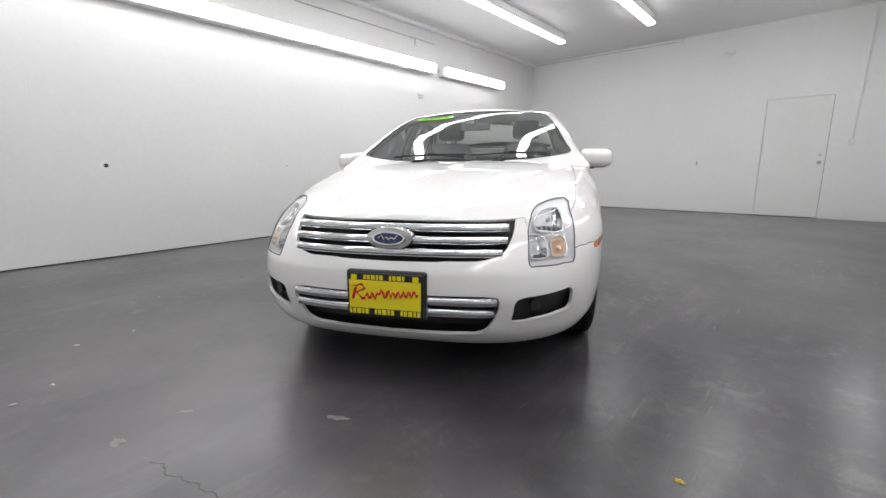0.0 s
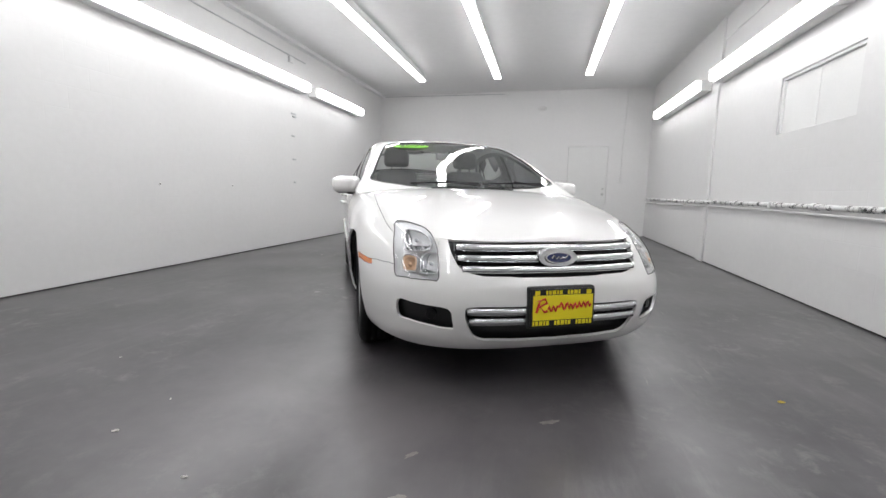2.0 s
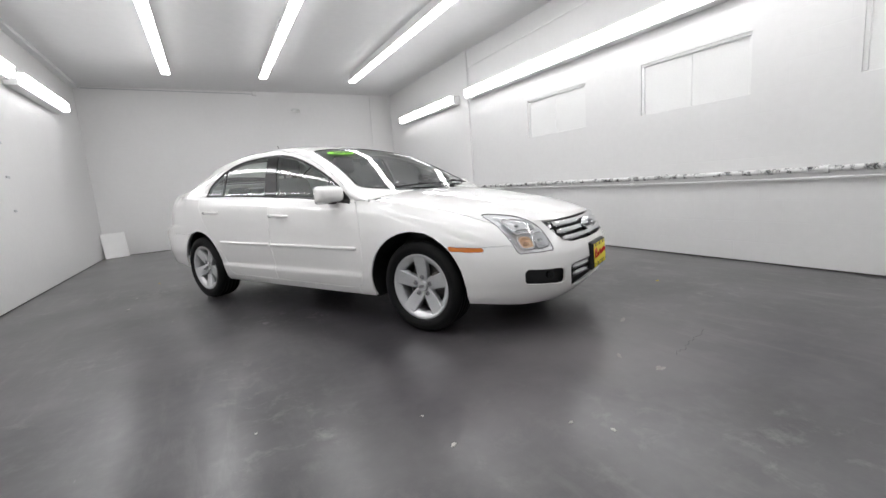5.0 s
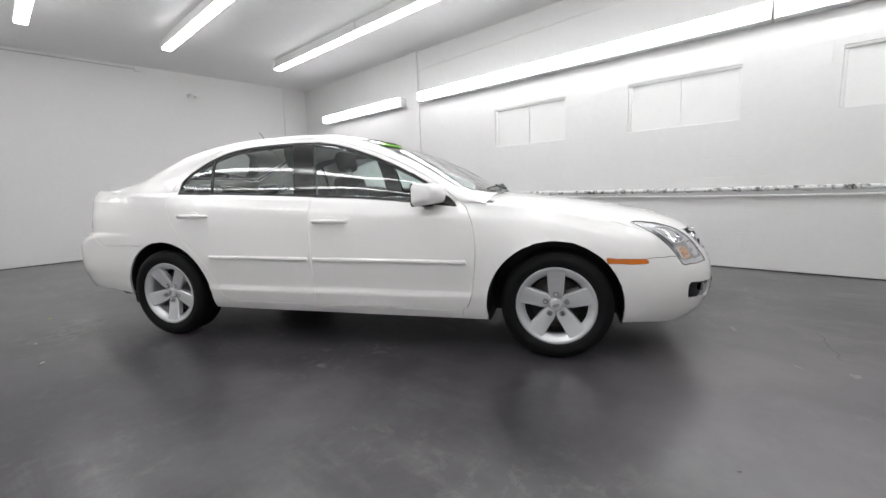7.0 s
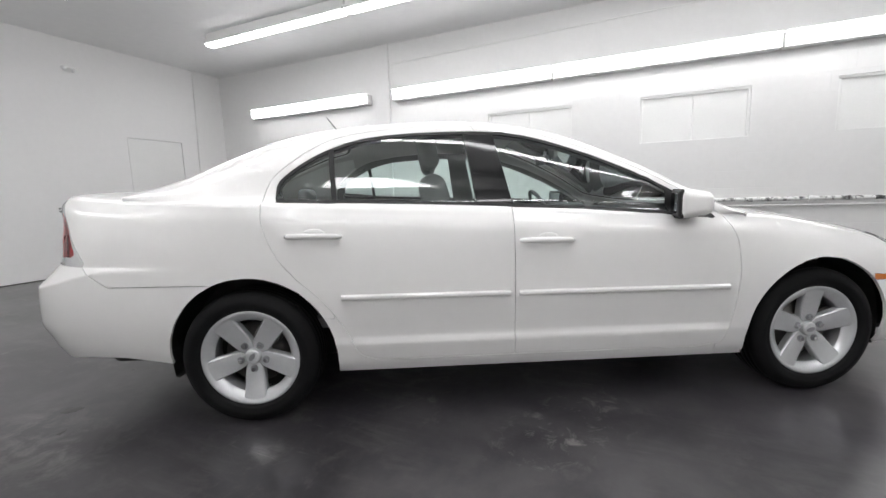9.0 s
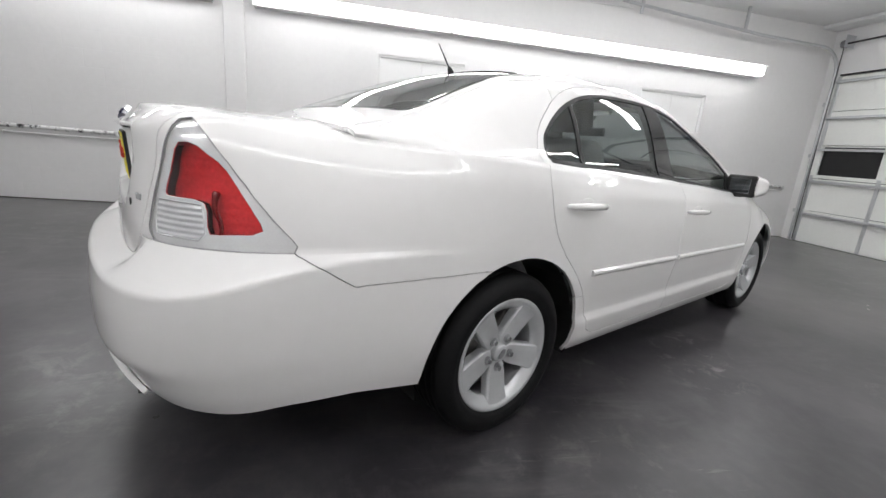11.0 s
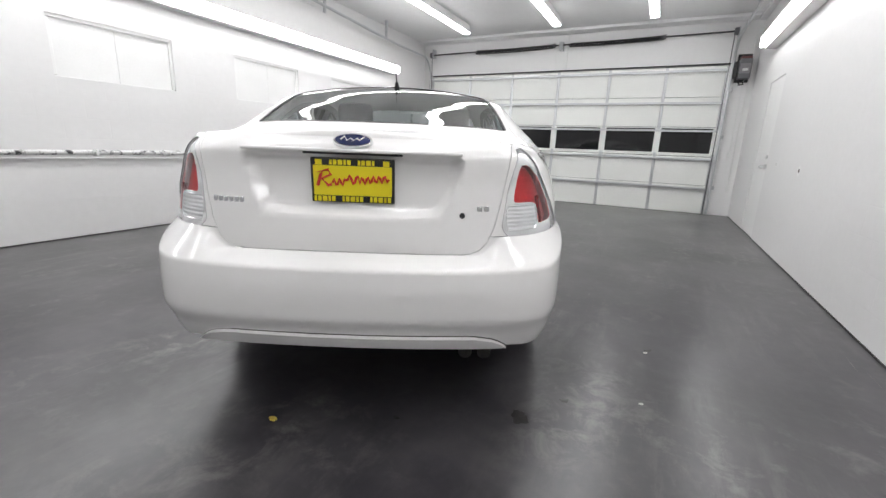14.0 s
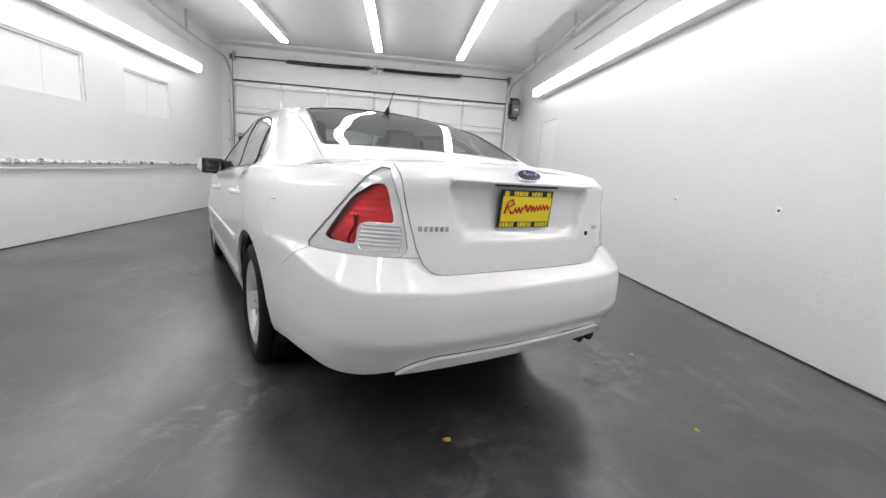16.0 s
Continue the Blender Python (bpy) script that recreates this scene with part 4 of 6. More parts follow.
    cut(bm, lambda c: c[:, 2] - 0.688, lambda c: c[:, 1] > 2.05)
    bm.normal_update()
    bm.faces.ensure_lookup_table()
    mid = np.array([fc.calc_center_median()[:] for fc in bm.faces])
    nrm = np.array([fc.normal[:] for fc in bm.faces])
    kind = np.array([fc[mark] for fc in bm.faces])
    cab = (kind == 1) | (kind == 3)
    g = {k: inside(p)(v(mid)) < 0 for k, p, v in (("dlo", DLO, SIDE), ("doors", DOORS, SIDE), ("hood", HOOD, TOP), ("hole", CABIN_HOLE, TOP), ("shield", SHIELD, TOP), ("back", BACKLIGHT, TOP), ("deck", DECK, TOP), ("lid", LID, FRONT), ("grille", GRILLE, FRONT), ("intake", INTAKE, FRONT), ("fog", FOG, NOSE), ("lamp", LAMP, NOSE), ("tl", TLAMP, TAIL), ("red", RED, TAIL), ("clear", CLEAR, TAIL), ("valance", VALANCE, FRONT), ("marker", MARKER, SIDE), ("fuel", FUEL, SIDE))}
    seal = inside(DLO)(SIDE(mid)) > -0.014
    sseal = inside(SHIELD)(TOP(mid)) > -0.012
    bseal = inside(BACKLIGHT)(TOP(mid)) > -0.014
    at = lambda a, b, c: a + (b - a) * max(c[2] - 0.97, 0 if a == 0.062 else -1) / 0.32
    names = []
    for i, (c, n) in enumerate(zip(mid, nrm)):
        x, y, z = c
        row_cap = kind[i] == 2
        name = None
        if any(arch(*a)(c[None])[0] < 0 for a in ARCHES) and x > 0.5 and z < 0.75 and not cab[i]:
            name = ""
        elif cab[i]:
            if g["shield"][i] and y < 0 and n[2] > 0.2 and x < rail_x(y) + 0.01:
                name = "windshield_seal" if sseal[i] else "windshield"
            elif g["back"][i] and y > 0.8 and n[2] > 0.3:
                name = "rear_window_seal" if bseal[i] else "rear_window"
            elif g["dlo"][i] and n[0] > 0.3:
                if seal[i]:
                    name = "window_seal"
                elif y < -0.685:
                    name = "mirror_sail"
                elif y < at(0.046, 0.118, c):
                    name = "front_glass"
                elif y < at(0.215, 0.262, c):
                    name = "pillar_cover"
                elif y < at(0.862, 0.888, c):
                    name = "rear_glass"
                elif y < at(0.885, 0.912, c):
                    name = "glass_divider"
                else:
                    name = "quarter_glass"
            elif g["doors"][i] and n[0] > 0.18:
                name = "front_door" if y < at(0.062, 0.19, c) else "rear_door"
            else:
                name = "rear_quarter_panel" if kind[i] == 1 and y > 1.0 else "roof"
        elif row_cap and g["hole"][i]:
            name = ""
        elif row_cap and -1.10 < y < -0.7 and not g["hood"][i] and x < 0.80:
            name = "cowl_panel"
        elif g["doors"][i] and not row_cap:
            name = "window_seal" if g["dlo"][i] else "front_door" if y < at(0.062, 0.19, c) else "rear_door"
        elif g["lamp"][i] and y < -1.5:
            name = "headlight"
        elif g["hood"][i] and y < -0.9 and (row_cap or (y < -1.75 and x > 0.51 and n[2] > 0.35)):
            name = "hood"
        elif g["tl"][i] and y > 1.6 and not row_cap:
            name = "red_lens" if g["red"][i] else "reverse_lens" if g["clear"][i] else "lamp_surround"
        elif (row_cap and g["deck"][i] and y > 1.6) or (y > 2.05 and not row_cap and g["lid"][i]):
            name = "trunk_lid"
        elif g["grille"][i] and y < -2.0 or g["intake"][i] and y < -2.0:
            name = ""
        elif g["fog"][i] and y < -1.7:
            name = ""
        elif g["marker"][i] and x > 0.6 and not row_cap:
            name = "side_marker"
        elif g["fuel"][i] and y > 1.4 and not row_cap:
            name = "fuel_door"
        elif y < -1.3:
            name = "front_bumper" if (z < 0.586 and y < -1.55) or x < 0.45 or y < -2.15 or (x < 0.6 and y < -1.95) else "front_fender"
        elif y < -0.9:
            name = "front_fender"
        elif y > 1.4 and z < 0.665 + min(max(y - 1.9, 0), 0.14) * 0.64 or (y > 2.05 and z < 0.688):
            name = "rear_valance" if g["valance"][i] and y > 2.0 else "rear_bumper"
        elif z < 0.29 or (y < 1.0 and z < 0.5):
            name = "sill"
        else:
            name = "rear_quarter_panel"
        names.append(name)
    # slivers left over by the cuts go to the panel that they touch
    index = {fc: i for i, fc in enumerate(bm.faces)}
    size = [fc.calc_area() for fc in bm.faces]
    for _ in range(2):
        seen, islands = set(), {}
        for i, fc in enumerate(bm.faces):
            if i in seen:
                continue
            heap, todo = [], [fc]
            seen.add(i)
            while todo:
                a = todo.pop()
                heap.append(index[a])
                for e in a.edges:
                    for b in e.link_faces:
                        k = index[b]
                        if k not in seen and names[k] == names[i]:
                            seen.add(k)
                            todo.append(b)
            islands.setdefault(names[i], []).append(heap)
        for name, heaps in islands.items():
            if name in ("", "window_seal", "mirror_sail"):
                continue
            most = max(sum(size[k] for k in h) for h in heaps)
            for h in heaps:
                if sum(size[k] for k in h) < 0.2 * most:
                    near = {}
                    for k in h:
                        for e in bm.faces[k].edges:
                            for b in e.link_faces:
                                other = names[index[b]]
                                if other and other != name:
                                    near[other] = near.get(other, 0) + e.calc_length()
                    if near:
                        to = max(near, key=near.get)
                        for k in h:
                            names[k] = to
    for i, fc in enumerate(bm.faces):
        if names[i] == "trunk_lid":
            for v in fc.verts:
                v.tag = True
    press = [v for v in bm.verts if v.tag and v.co.y > 2.2 and v.co.z < 1.055]
    if press:
        d = inside(POCKET)(FRONT(np.array([v.co[:] for v in press])))
        for v, dd in zip(press, d):
            t = min(max(-dd / 0.03, 0), 1)
            v.co.y -= 0.036 * t * t * (3 - 2 * t)
    bm.normal_update()
    return bm, names


SKIN, NAMES = skin()
TREE = bvhtree.BVHTree.FromBMesh(SKIN)
CENTRAL = {"hood", "roof", "trunk_lid", "front_bumper", "rear_bumper", "rear_valance", "windshield", "windshield_seal", "rear_window", "rear_window_seal"}


def panel(name, side=1, gap=0.0016, depth=0.014, both=False, push=0.0, rim=True):
    """One body panel out of the skin, with its edge turned inwards. side: 1 left, -1 right."""
    src = [f for f, n in zip(SKIN.faces, NAMES) if n == name or (n == "fuel_door" and name == "rear_quarter_panel" and side < 0)]
    bm = bmesh.new()
    table, outward = {}, {}
    for sgn in ((1, -1) if both else (side,)):
        for f in src:
            vs = []
            for v in f.verts:
                mid = abs(v.co.x) < 1e-5
                key = (v, 1 if mid else sgn)
                if key not in table:
                    co = v.co - v.normal * push
                    table[key] = bm.verts.new((0.0 if mid else co.x * sgn, co.y, co.z))
                    outward[table[key]] = Vector((0.0 if mid else v.normal.x * sgn, v.normal.y, v.normal.z)).normalized()
                vs.append(table[key])
            vs = list(dict.fromkeys(vs))
            if len(vs) > 2:
                try:
                    bm.faces.new(vs if sgn > 0 else vs[::-1])
                except ValueError:
                    pass
    bm.normal_update()
    if rim:
        edges = [e for e in bm.edges if len(e.link_faces) == 1]
        verts = {v for e in edges for v in e.verts}
        pull = {v: Vector() for v in verts}
        for e in edges:
            a, b = e.verts
            along = (b.co - a.co).normalized()
            to = e.link_faces[0].calc_center_median() - a.co
            to -= along * to.dot(along)
            to -= outward[a] * to.dot(outward[a])
            for v in (a, b):
                pull[v] += to.normalized() * e.calc_length()
        shift = {v: p.normalized() * gap if p.length > 1e-9 else Vector() for v, p in pull.items()}
        for v in verts:
            v.co += shift[v]
        for v in verts:
            v.tag = False
        new_top = {v: bm.verts.new(v.co) for v in verts}
        new_low = {v: bm.verts.new(v.co - outward[v] * depth + shift[v] * 0.3) for v in verts}
        for e in edges:
            f = e.link_faces[0]
            a, b = e.verts
            loop = [l for l in f.loops if l.edge == e][0]
            if loop.vert != a:
                a, b = b, a
            try:
                bm.faces.new((new_top[b], new_top[a], new_low[a], new_low[b]))
            except ValueError:
                pass
    return bm


def paint(name, colour):
    m = surface(name, colour, 0.32, coat=1.0, vary=0.012, scale=2.0, spec=0.5)
    b = m.node_tree.nodes["Principled BSDF"]
    b.inputs["Coat Roughness"].default_value = 0.02
    b.inputs["Coat IOR"].default_value = 1.55
    return m


def thin_glass(name, tint, gloss_rough=0.0, ior=1.75):
    """A pane seen through: clear with a tint, and a mirror gloss that grows at a grazing angle."""
    m = bpy.data.materials.new(name)
    m.use_nodes = True
    nt = m.node_tree
    nt.nodes.remove(nt.nodes["Principled BSDF"])
    out = nt.nodes["Material Output"]
    clear = nt.nodes.new("ShaderNodeBsdfTransparent")
    clear.inputs[0].default_value = (*tint, 1)
    gloss = nt.nodes.new("ShaderNodeBsdfGlossy")
    gloss.inputs["Roughness"].default_value = gloss_rough
    gloss.inputs[0].default_value = (1, 1, 1, 1)
    fr = node(nt, "ShaderNodeFresnel", IOR=ior)
    mix = nt.nodes.new("ShaderNodeMixShader")
    nt.links.new(fr.outputs[0], mix.inputs[0])
    nt.links.new(clear.outputs[0], mix.inputs[1])
    nt.links.new(gloss.outputs[0], mix.inputs[2])
    nt.links.new(mix.outputs[0], out.inputs["Surface"])
    return m


def ridge(m, scale, way, strength):
    """Presses fine parallel ribs into a lens or a reflector."""
    nt = m.node_tree
    wave = node(nt, "ShaderNodeTexWave", Scale=scale)
    wave.bands_direction = way
    co = nt.nodes.new("ShaderNodeTexCoord")
    bp = node(nt, "ShaderNodeBump", Strength=strength, Distance=0.006)
    nt.links.new(co.outputs["Object"], wave.inputs["Vector"])
    nt.links.new(wave.outputs["Fac"], bp.inputs["Height"])
    nt.links.new(bp.outputs["Normal"], nt.nodes["Principled BSDF"].inputs["Normal"])


WHITE = paint("white_pearl_car_paint", (0.835, 0.826, 0.815))
RUBBER = surface("black_rubber", (0.012, 0.012, 0.012), 0.55, vary=0.15, scale=8)
TYRE = surface("tyre_rubber", (0.007, 0.007, 0.0075), 0.65, vary=0.2, scale=12, spec=0.18, bump=0.2, bump_scale=150)
GLOSSBLACK = surface("gloss_black_trim", (0.008, 0.008, 0.009), 0.12, vary=0.1, coat=0.5)
GLASS = thin_glass("tinted_car_glass", (0.86, 0.955, 0.93), ior=1.8)
SHIELDGLASS = thin_glass("windshield_glass", (0.92, 0.985, 0.965), ior=1.8)
LENS = thin_glass("clear_lamp_lens", (0.98, 0.98, 0.985), ior=1.45)
CHROME = surface("chrome", (0.78, 0.79, 0.80), 0.09, 1.0, vary=0.03, scale=30)
# mirror pane with its colour dimmed to imitate a dark reflection
DIMMIRROR = surface("dimmed_reflection_glass", (0.30, 0.31, 0.33), 0.03, 1.0, vary=0.02, scale=30)
SATIN = surface("satin_chrome", (0.62, 0.63, 0.64), 0.22, 1.0, vary=0.03, scale=30)
ALLOY = surface("painted_alloy", (0.66, 0.67, 0.68), 0.25, 0.5, vary=0.06, scale=20)
STEEL = surface("brake_steel", (0.10, 0.095, 0.09), 0.45, 0.8, vary=0.2, scale=25)
AMBER = surface("amber_lens", (0.62, 0.16, 0.015), 0.12, vary=0.1, scale=30, coat=0.6)
AMBERPALE = surface("pale_amber_reflector", (0.72, 0.50, 0.34), 0.2, vary=0.1, scale=30, coat=0.6)
LAMPGASKET = surface("grey_lamp_gasket", (0.30, 0.30, 0.305), 0.4, vary=0.1, scale=30)
REDLENS = thin_glass("red_lens", (0.97, 0.10, 0.12), 0.04, ior=1.5)
REDBOWL = surface("ribbed_lamp_bowl", (0.82, 0.80, 0.80), 0.22, 0.35, vary=0.25, scale=9)
ridge(REDBOWL, 14.0, "Z", 0.12)
DARKRED = surface("dark_red_plastic", (0.16, 0.008, 0.01), 0.25, vary=0.2, scale=30)
PALELENS = surface("clear_ribbed_lens", (0.66, 0.67, 0.68), 0.14, 0.1, vary=0.1, scale=25, coat=0.8)
ridge(PALELENS, 22.0, "Z", 0.35)
PALEHOUSE = surface("silver_lamp_housing", (0.86, 0.865, 0.875), 0.16, 0.3, vary=0.05, scale=15, bump=0.15, bump_scale=40.0)
FLUTED = surface("fluted_reflector", (0.74, 0.75, 0.76), 0.10, 1.0, vary=0.05, scale=25)
ridge(FLUTED, 16.0, "X", 0.5)
BULB = surface("glass_bulb", (0.55, 0.56, 0.57), 0.05, 0.3, vary=0.05, coat=1.0)
PALERIM = surface("silver_lamp_rim", (0.80, 0.805, 0.81), 0.14, 0.45, vary=0.05, scale=15, coat=1.0)
CLOTH = surface("dark_grey_seat_cloth", (0.20, 0.20, 0.202), 0.9, vary=0.15, scale=20, bump=0.3, bump_scale=400)
CABINPLASTIC = surface("charcoal_interior_plastic", (0.12, 0.125, 0.128), 0.6, vary=0.1, scale=12, bump=0.2, bump_scale=300)
HEADLINER = surface("pale_grey_headliner", (0.58, 0.575, 0.56), 0.9, vary=0.06, scale=12)
INNERDOOR = surface("grey_door_trim", (0.2, 0.2, 0.198), 0.75, vary=0.1, scale=10)
YELLOW = surface("yellow_plate_insert", (0.85, 0.72, 0.02), 0.45, vary=0.03, scale=10)
REDINK = surface("red_script", (0.62, 0.03, 0.02), 0.45, vary=0.03, scale=10)
BLUE = surface("dark_blue_enamel", (0.012, 0.02, 0.09), 0.12, vary=0.05, coat=1.0)
GREEN = surface("lime_sticker", (0.30, 0.80, 0.06), 0.5, vary=0.03, scale=10)
SOOT = surface("sooty_exhaust_steel", (0.05, 0.047, 0.043), 0.5, 0.7, vary=0.3, scale=25)

CAR = empty("car", "white four-door sedan with dealer plates, parked askew on the garage floor", "car", pose(0, 0, 0, 0, 0, 27.1))
PANEL = {}
for name in sorted(set(n for n in NAMES if n)):
    mat = {"windshield": SHIELDGLASS, "rear_window": GLASS, "windshield_seal": RUBBER, "rear_window_seal": RUBBER, "window_seal": RUBBER, "mirror_sail": RUBBER, "front_glass": GLASS, "rear_glass": GLASS, "quarter_glass": GLASS, "pillar_cover": GLOSSBLACK, "glass_divider": RUBBER, "headlight": LENS, "red_lens": REDLENS, "reverse_lens": PALELENS, "lamp_surround": PALERIM, "side_marker": AMBER, "cowl_panel": RUBBER}.get(name, WHITE)
    glassy = mat in (GLASS, SHIELDGLASS, LENS)
    tight = mat is not WHITE
    for side in (0,) if name in CENTRAL else (1, -1):
        if name == "fuel_door" and side == -1:
            continue
        key = (name, side)
        bm = panel(name, side or 1, both=not side, gap=0.0 if tight else 0.0014, depth=0.006 if tight else 0.014, rim=not glassy, push=0.004 if glassy else -0.016 if name == "rear_valance" else 0.006 if name in ("red_lens", "reverse_lens") else 0.005 if name == "lamp_surround" else 0.0)
        PANEL[key] = (bm, mat)
for side in (0, 1, -1):
    for name, inner in (("hood", ()), ("roof", ()), ("trunk_lid", ()), ("front_bumper", ()), ("rear_bumper", ("rear_valance",)), ("front_fender", ("side_marker",)), ("rear_quarter_panel", ("fuel_door",)), ("sill", ()), ("cowl_panel", ()), ("front_door", ("front_glass", "mirror_sail")), ("rear_door", ("rear_glass", "quarter_glass", "glass_divider", "pillar_cover")), ("windshield", ("windshield_seal",)), ("rear_window", ("rear_window_seal",)), ("window_seal", ())):
        if (name, side) not in PANEL:
            continue
        body = part(name, *PANEL.pop((name, side)), CAR, smooth=True)
        for kid in inner:
            if (kid, side) in PANEL:
                part(kid, *PANEL.pop((kid, side)), body, "amber side marker" if kid == "side_marker" else "", smooth=True)
        PANEL[name, side, "ob"] = body
for ob in CAR.children_recursive:
    if "glass" in ob.name or ob.name in ("windshield", "rear_window"):
        ob.visible_shadow = False


def lining(name, wanted, push, material, parent=CAR, low=-1.0, both=True):
    """The inner face of some panels, set in from the skin."""
    bm = bmesh.new()
    for sgn in (1, -1):
        for f, n in zip(SKIN.faces, NAMES):
            if n in wanted and f.calc_center_median().z > low:
                co = [v.co - v.normal * push for v in f.verts]
                bm.faces.new([bm.verts.new((max(c.x, 0) * sgn, c.y, c.z)) for c in (co if sgn < 0 else co[::-1])])
    bmesh.ops.remove_doubles(bm, verts=bm.verts, dist=0.0004)
    return part(name, bm, material, parent, smooth=True)


lining("headliner", ("roof",), 0.022, HEADLINER, low=1.0)
lining("door_trim", ("front_door", "rear_door", "pillar_cover", "window_seal"), 0.03, INNERDOOR, low=0.45)

# ---- underbody ----
und = bmesh.new()
box(und, -0.60, 0.60, -2.1, 2.12, 0.21, 0.55, 0.04, 2)
box(und, -0.83, 0.83, -0.98, 0.83, 0.215, 0.42, 0.03, 2)
box(und, -0.42, 0.42, -2.12, -1.1, 0.5, 0.70, 0.03, 2)
box(und, -0.52, 0.52, 1.7, 2.2, 0.36, 0.95, 0.06, 2)
box(und, -0.55, 0.55, -2.2, -1.82, 0.22, 0.5, 0.05, 2)
box(und, -0.78, 0.78, -1.04, -0.96, 0.3, 0.86, 0.02, 2)
part("underbody", und, RUBBER, CAR, "black underbody in shade")
for sgn in (1, -1):
    for y, z, r in ARCHES:
        bm = bmesh.new()
        ring = []
        for k in range(25):
            a = math.pi * (-0.12 + 1.24 * k / 24)
            yy, zz = y + math.cos(a) * (r + 0.012), z + math.sin(a) * (r + 0.012)
            far = max(abs(yy) - MID, 0) / 1.2
            xo = 0.902 * (1 - far ** 2.6) ** (1 / 2.6) - 0.045
            ring.append((bm.verts.new((0.60 * sgn, yy, max(zz, 0.22))), bm.verts.new((xo * sgn, yy, max(zz, 0.22)))))
        for a, b in zip(ring, ring[1:]):
            bm.faces.new((a[0], a[1], b[1], b[0]))
        bm.faces.new([p[0] for p in ring])
        part("wheel_arch_liner", bm, RUBBER, CAR)


# ---- wheels ----
def lathe(bm, profile, n=48):
    """Turns (x, r) pairs round the x axis."""
    rings = [[bm.verts.new((x, r * math.cos(math.tau * k / n), r * math.sin(math.tau * k / n))) for k in range(n)] for x, r in profile]
    for a, b in zip(rings, rings[1:]):
        for k in range(n):
            bm.faces.new((a[k], a[(k + 1) % n], b[(k + 1) % n], b[k]))
    return rings


def wheel(y, sgn, turn):
    """Tyre, five-spoke alloy rim, hub cap, nuts and brake disc. x points outwards."""
    RT, RR = 0.314, 0.222
    w = new("wheel")
    w.parent = CAR
    w.matrix_basis = pose((0.735 if y < 0 else 0.772) * sgn, y, RT, 0, 0, 0 if sgn > 0 else 180) @ pose(0, 0, 0, turn, 0, 0)
    bm = bmesh.new()
    prof = [(-0.10, RR - 0.01), (-0.112, RR + 0.02), (-0.115, 0.265), (-0.10, RT - 0.012), (-0.08, RT - 0.003)]
    for g in (-0.055, -0.02, 0.02, 0.055):
        prof += [(g - 0.006, RT), (g - 0.004, RT - 0.008), (g + 0.004, RT - 0.008), (g + 0.006, RT)]
    prof += [(0.08, RT - 0.003), (0.10, RT - 0.012), (0.113, 0.274), (0.116, 0.258), (0.113, 0.254), (0.113, 0.241), (0.108, RR + 0.012), (0.098, RR + 0.001), (0.085, RR - 0.008)]
    lathe(bm, prof, 64)
    part("tyre", bm, TYRE, w, "black road tyre", smooth=True)
    rim = bmesh.new()
    lathe(rim, [(-0.095, RR + 0.002), (-0.09, RR - 0.02), (0.02, RR - 0.040), (0.062, RR - 0.047), (0.072, RR - 0.046), (0.088, RR - 0.026), (0.097, RR - 0.014), (0.1015, RR - 0.002), (0.099, RR + 0.004), (0.09, RR + 0.004)], 64)
    bmesh.ops.recalc_face_normals(rim, faces=rim.faces)
    part("rim", rim, ALLOY, w, "silver five-spoke alloy rim", smooth=True)
    # five broad flat spokes with bevelled edges, narrowest at the hub
    slab = bmesh.new()
    rows = []
    for r, half, x, th in ((0.034, 0.026, 0.062, 0.03), (0.055, 0.039, 0.066, 0.035), (0.085, 0.0445, 0.071, 0.038), (0.12, 0.047, 0.076, 0.038), (0.16, 0.050, 0.083, 0.036), (0.195, 0.053, 0.090, 0.03), (0.2125, 0.056, 0.0945, 0.02)):
        row = []
        for u, dx in ((-1.0, -th), (-0.99, -0.010), (-0.95, -0.004), (-0.86, 0.0), (-0.3, 0.001), (0.3, 0.001), (0.86, 0.0), (0.95, -0.004), (0.99, -0.010), (1.0, -th)):
            yy = u * half
            rr = math.sqrt(max(r * r - yy * yy, 0)) if r > 0.19 else r
            row.append(slab.verts.new((x + dx, rr, yy)))
        rows.append(row)
    for p, q in zip(rows, rows[1:]):
        for i in range(9):
            slab.faces.new((p[i], p[i + 1], q[i + 1], q[i]))
    bmesh.ops.recalc_face_normals(slab, faces=slab.faces)
    spoke = mesh_of("spoke", slab, ALLOY)
    for k in range(5):
        ob = new("spoke", spoke)
        ob.parent = w
        ob.matrix_basis = pose(0, 0, 0, 72 * k, 0, 0)
    hub = bmesh.new()
    lathe(hub, [(0.02, 0.074), (0.050, 0.072), (0.056, 0.066), (0.057, 0.040), (0.062, 0.038), (0.078, 0.034), (0.082, 0.029), (0.084, 0.012), (0.0845, 0.0005)], 32)
    part("hub_cap", hub, ALLOY, w)
    badge = bmesh.new()
    bmesh.ops.create_cone(badge, cap_ends=True, segments=24, radius1=0.022, radius2=0.021, depth=0.003, matrix=pose(0.0855, 0, 0, 0, 90, 0) @ Matrix.Diagonal((0.5, 1, 1, 1)))
    part("badge", badge, GREYPLASTIC, w)
    for k in range(5):
        a = math.tau * k / 5
        nut = bmesh.new()
        rod(nut, (0.05, 0.062 * math.cos(a), 0.062 * math.sin(a)), (0.083, 0.062 * math.cos(a), 0.062 * math.sin(a)), 0.0125, 0.010, 6)
        part("wheel_nut", nut, CHROME, w)
        # a flat dark grey disc stands in for the shade of the nut's recess
        pit = bmesh.new()
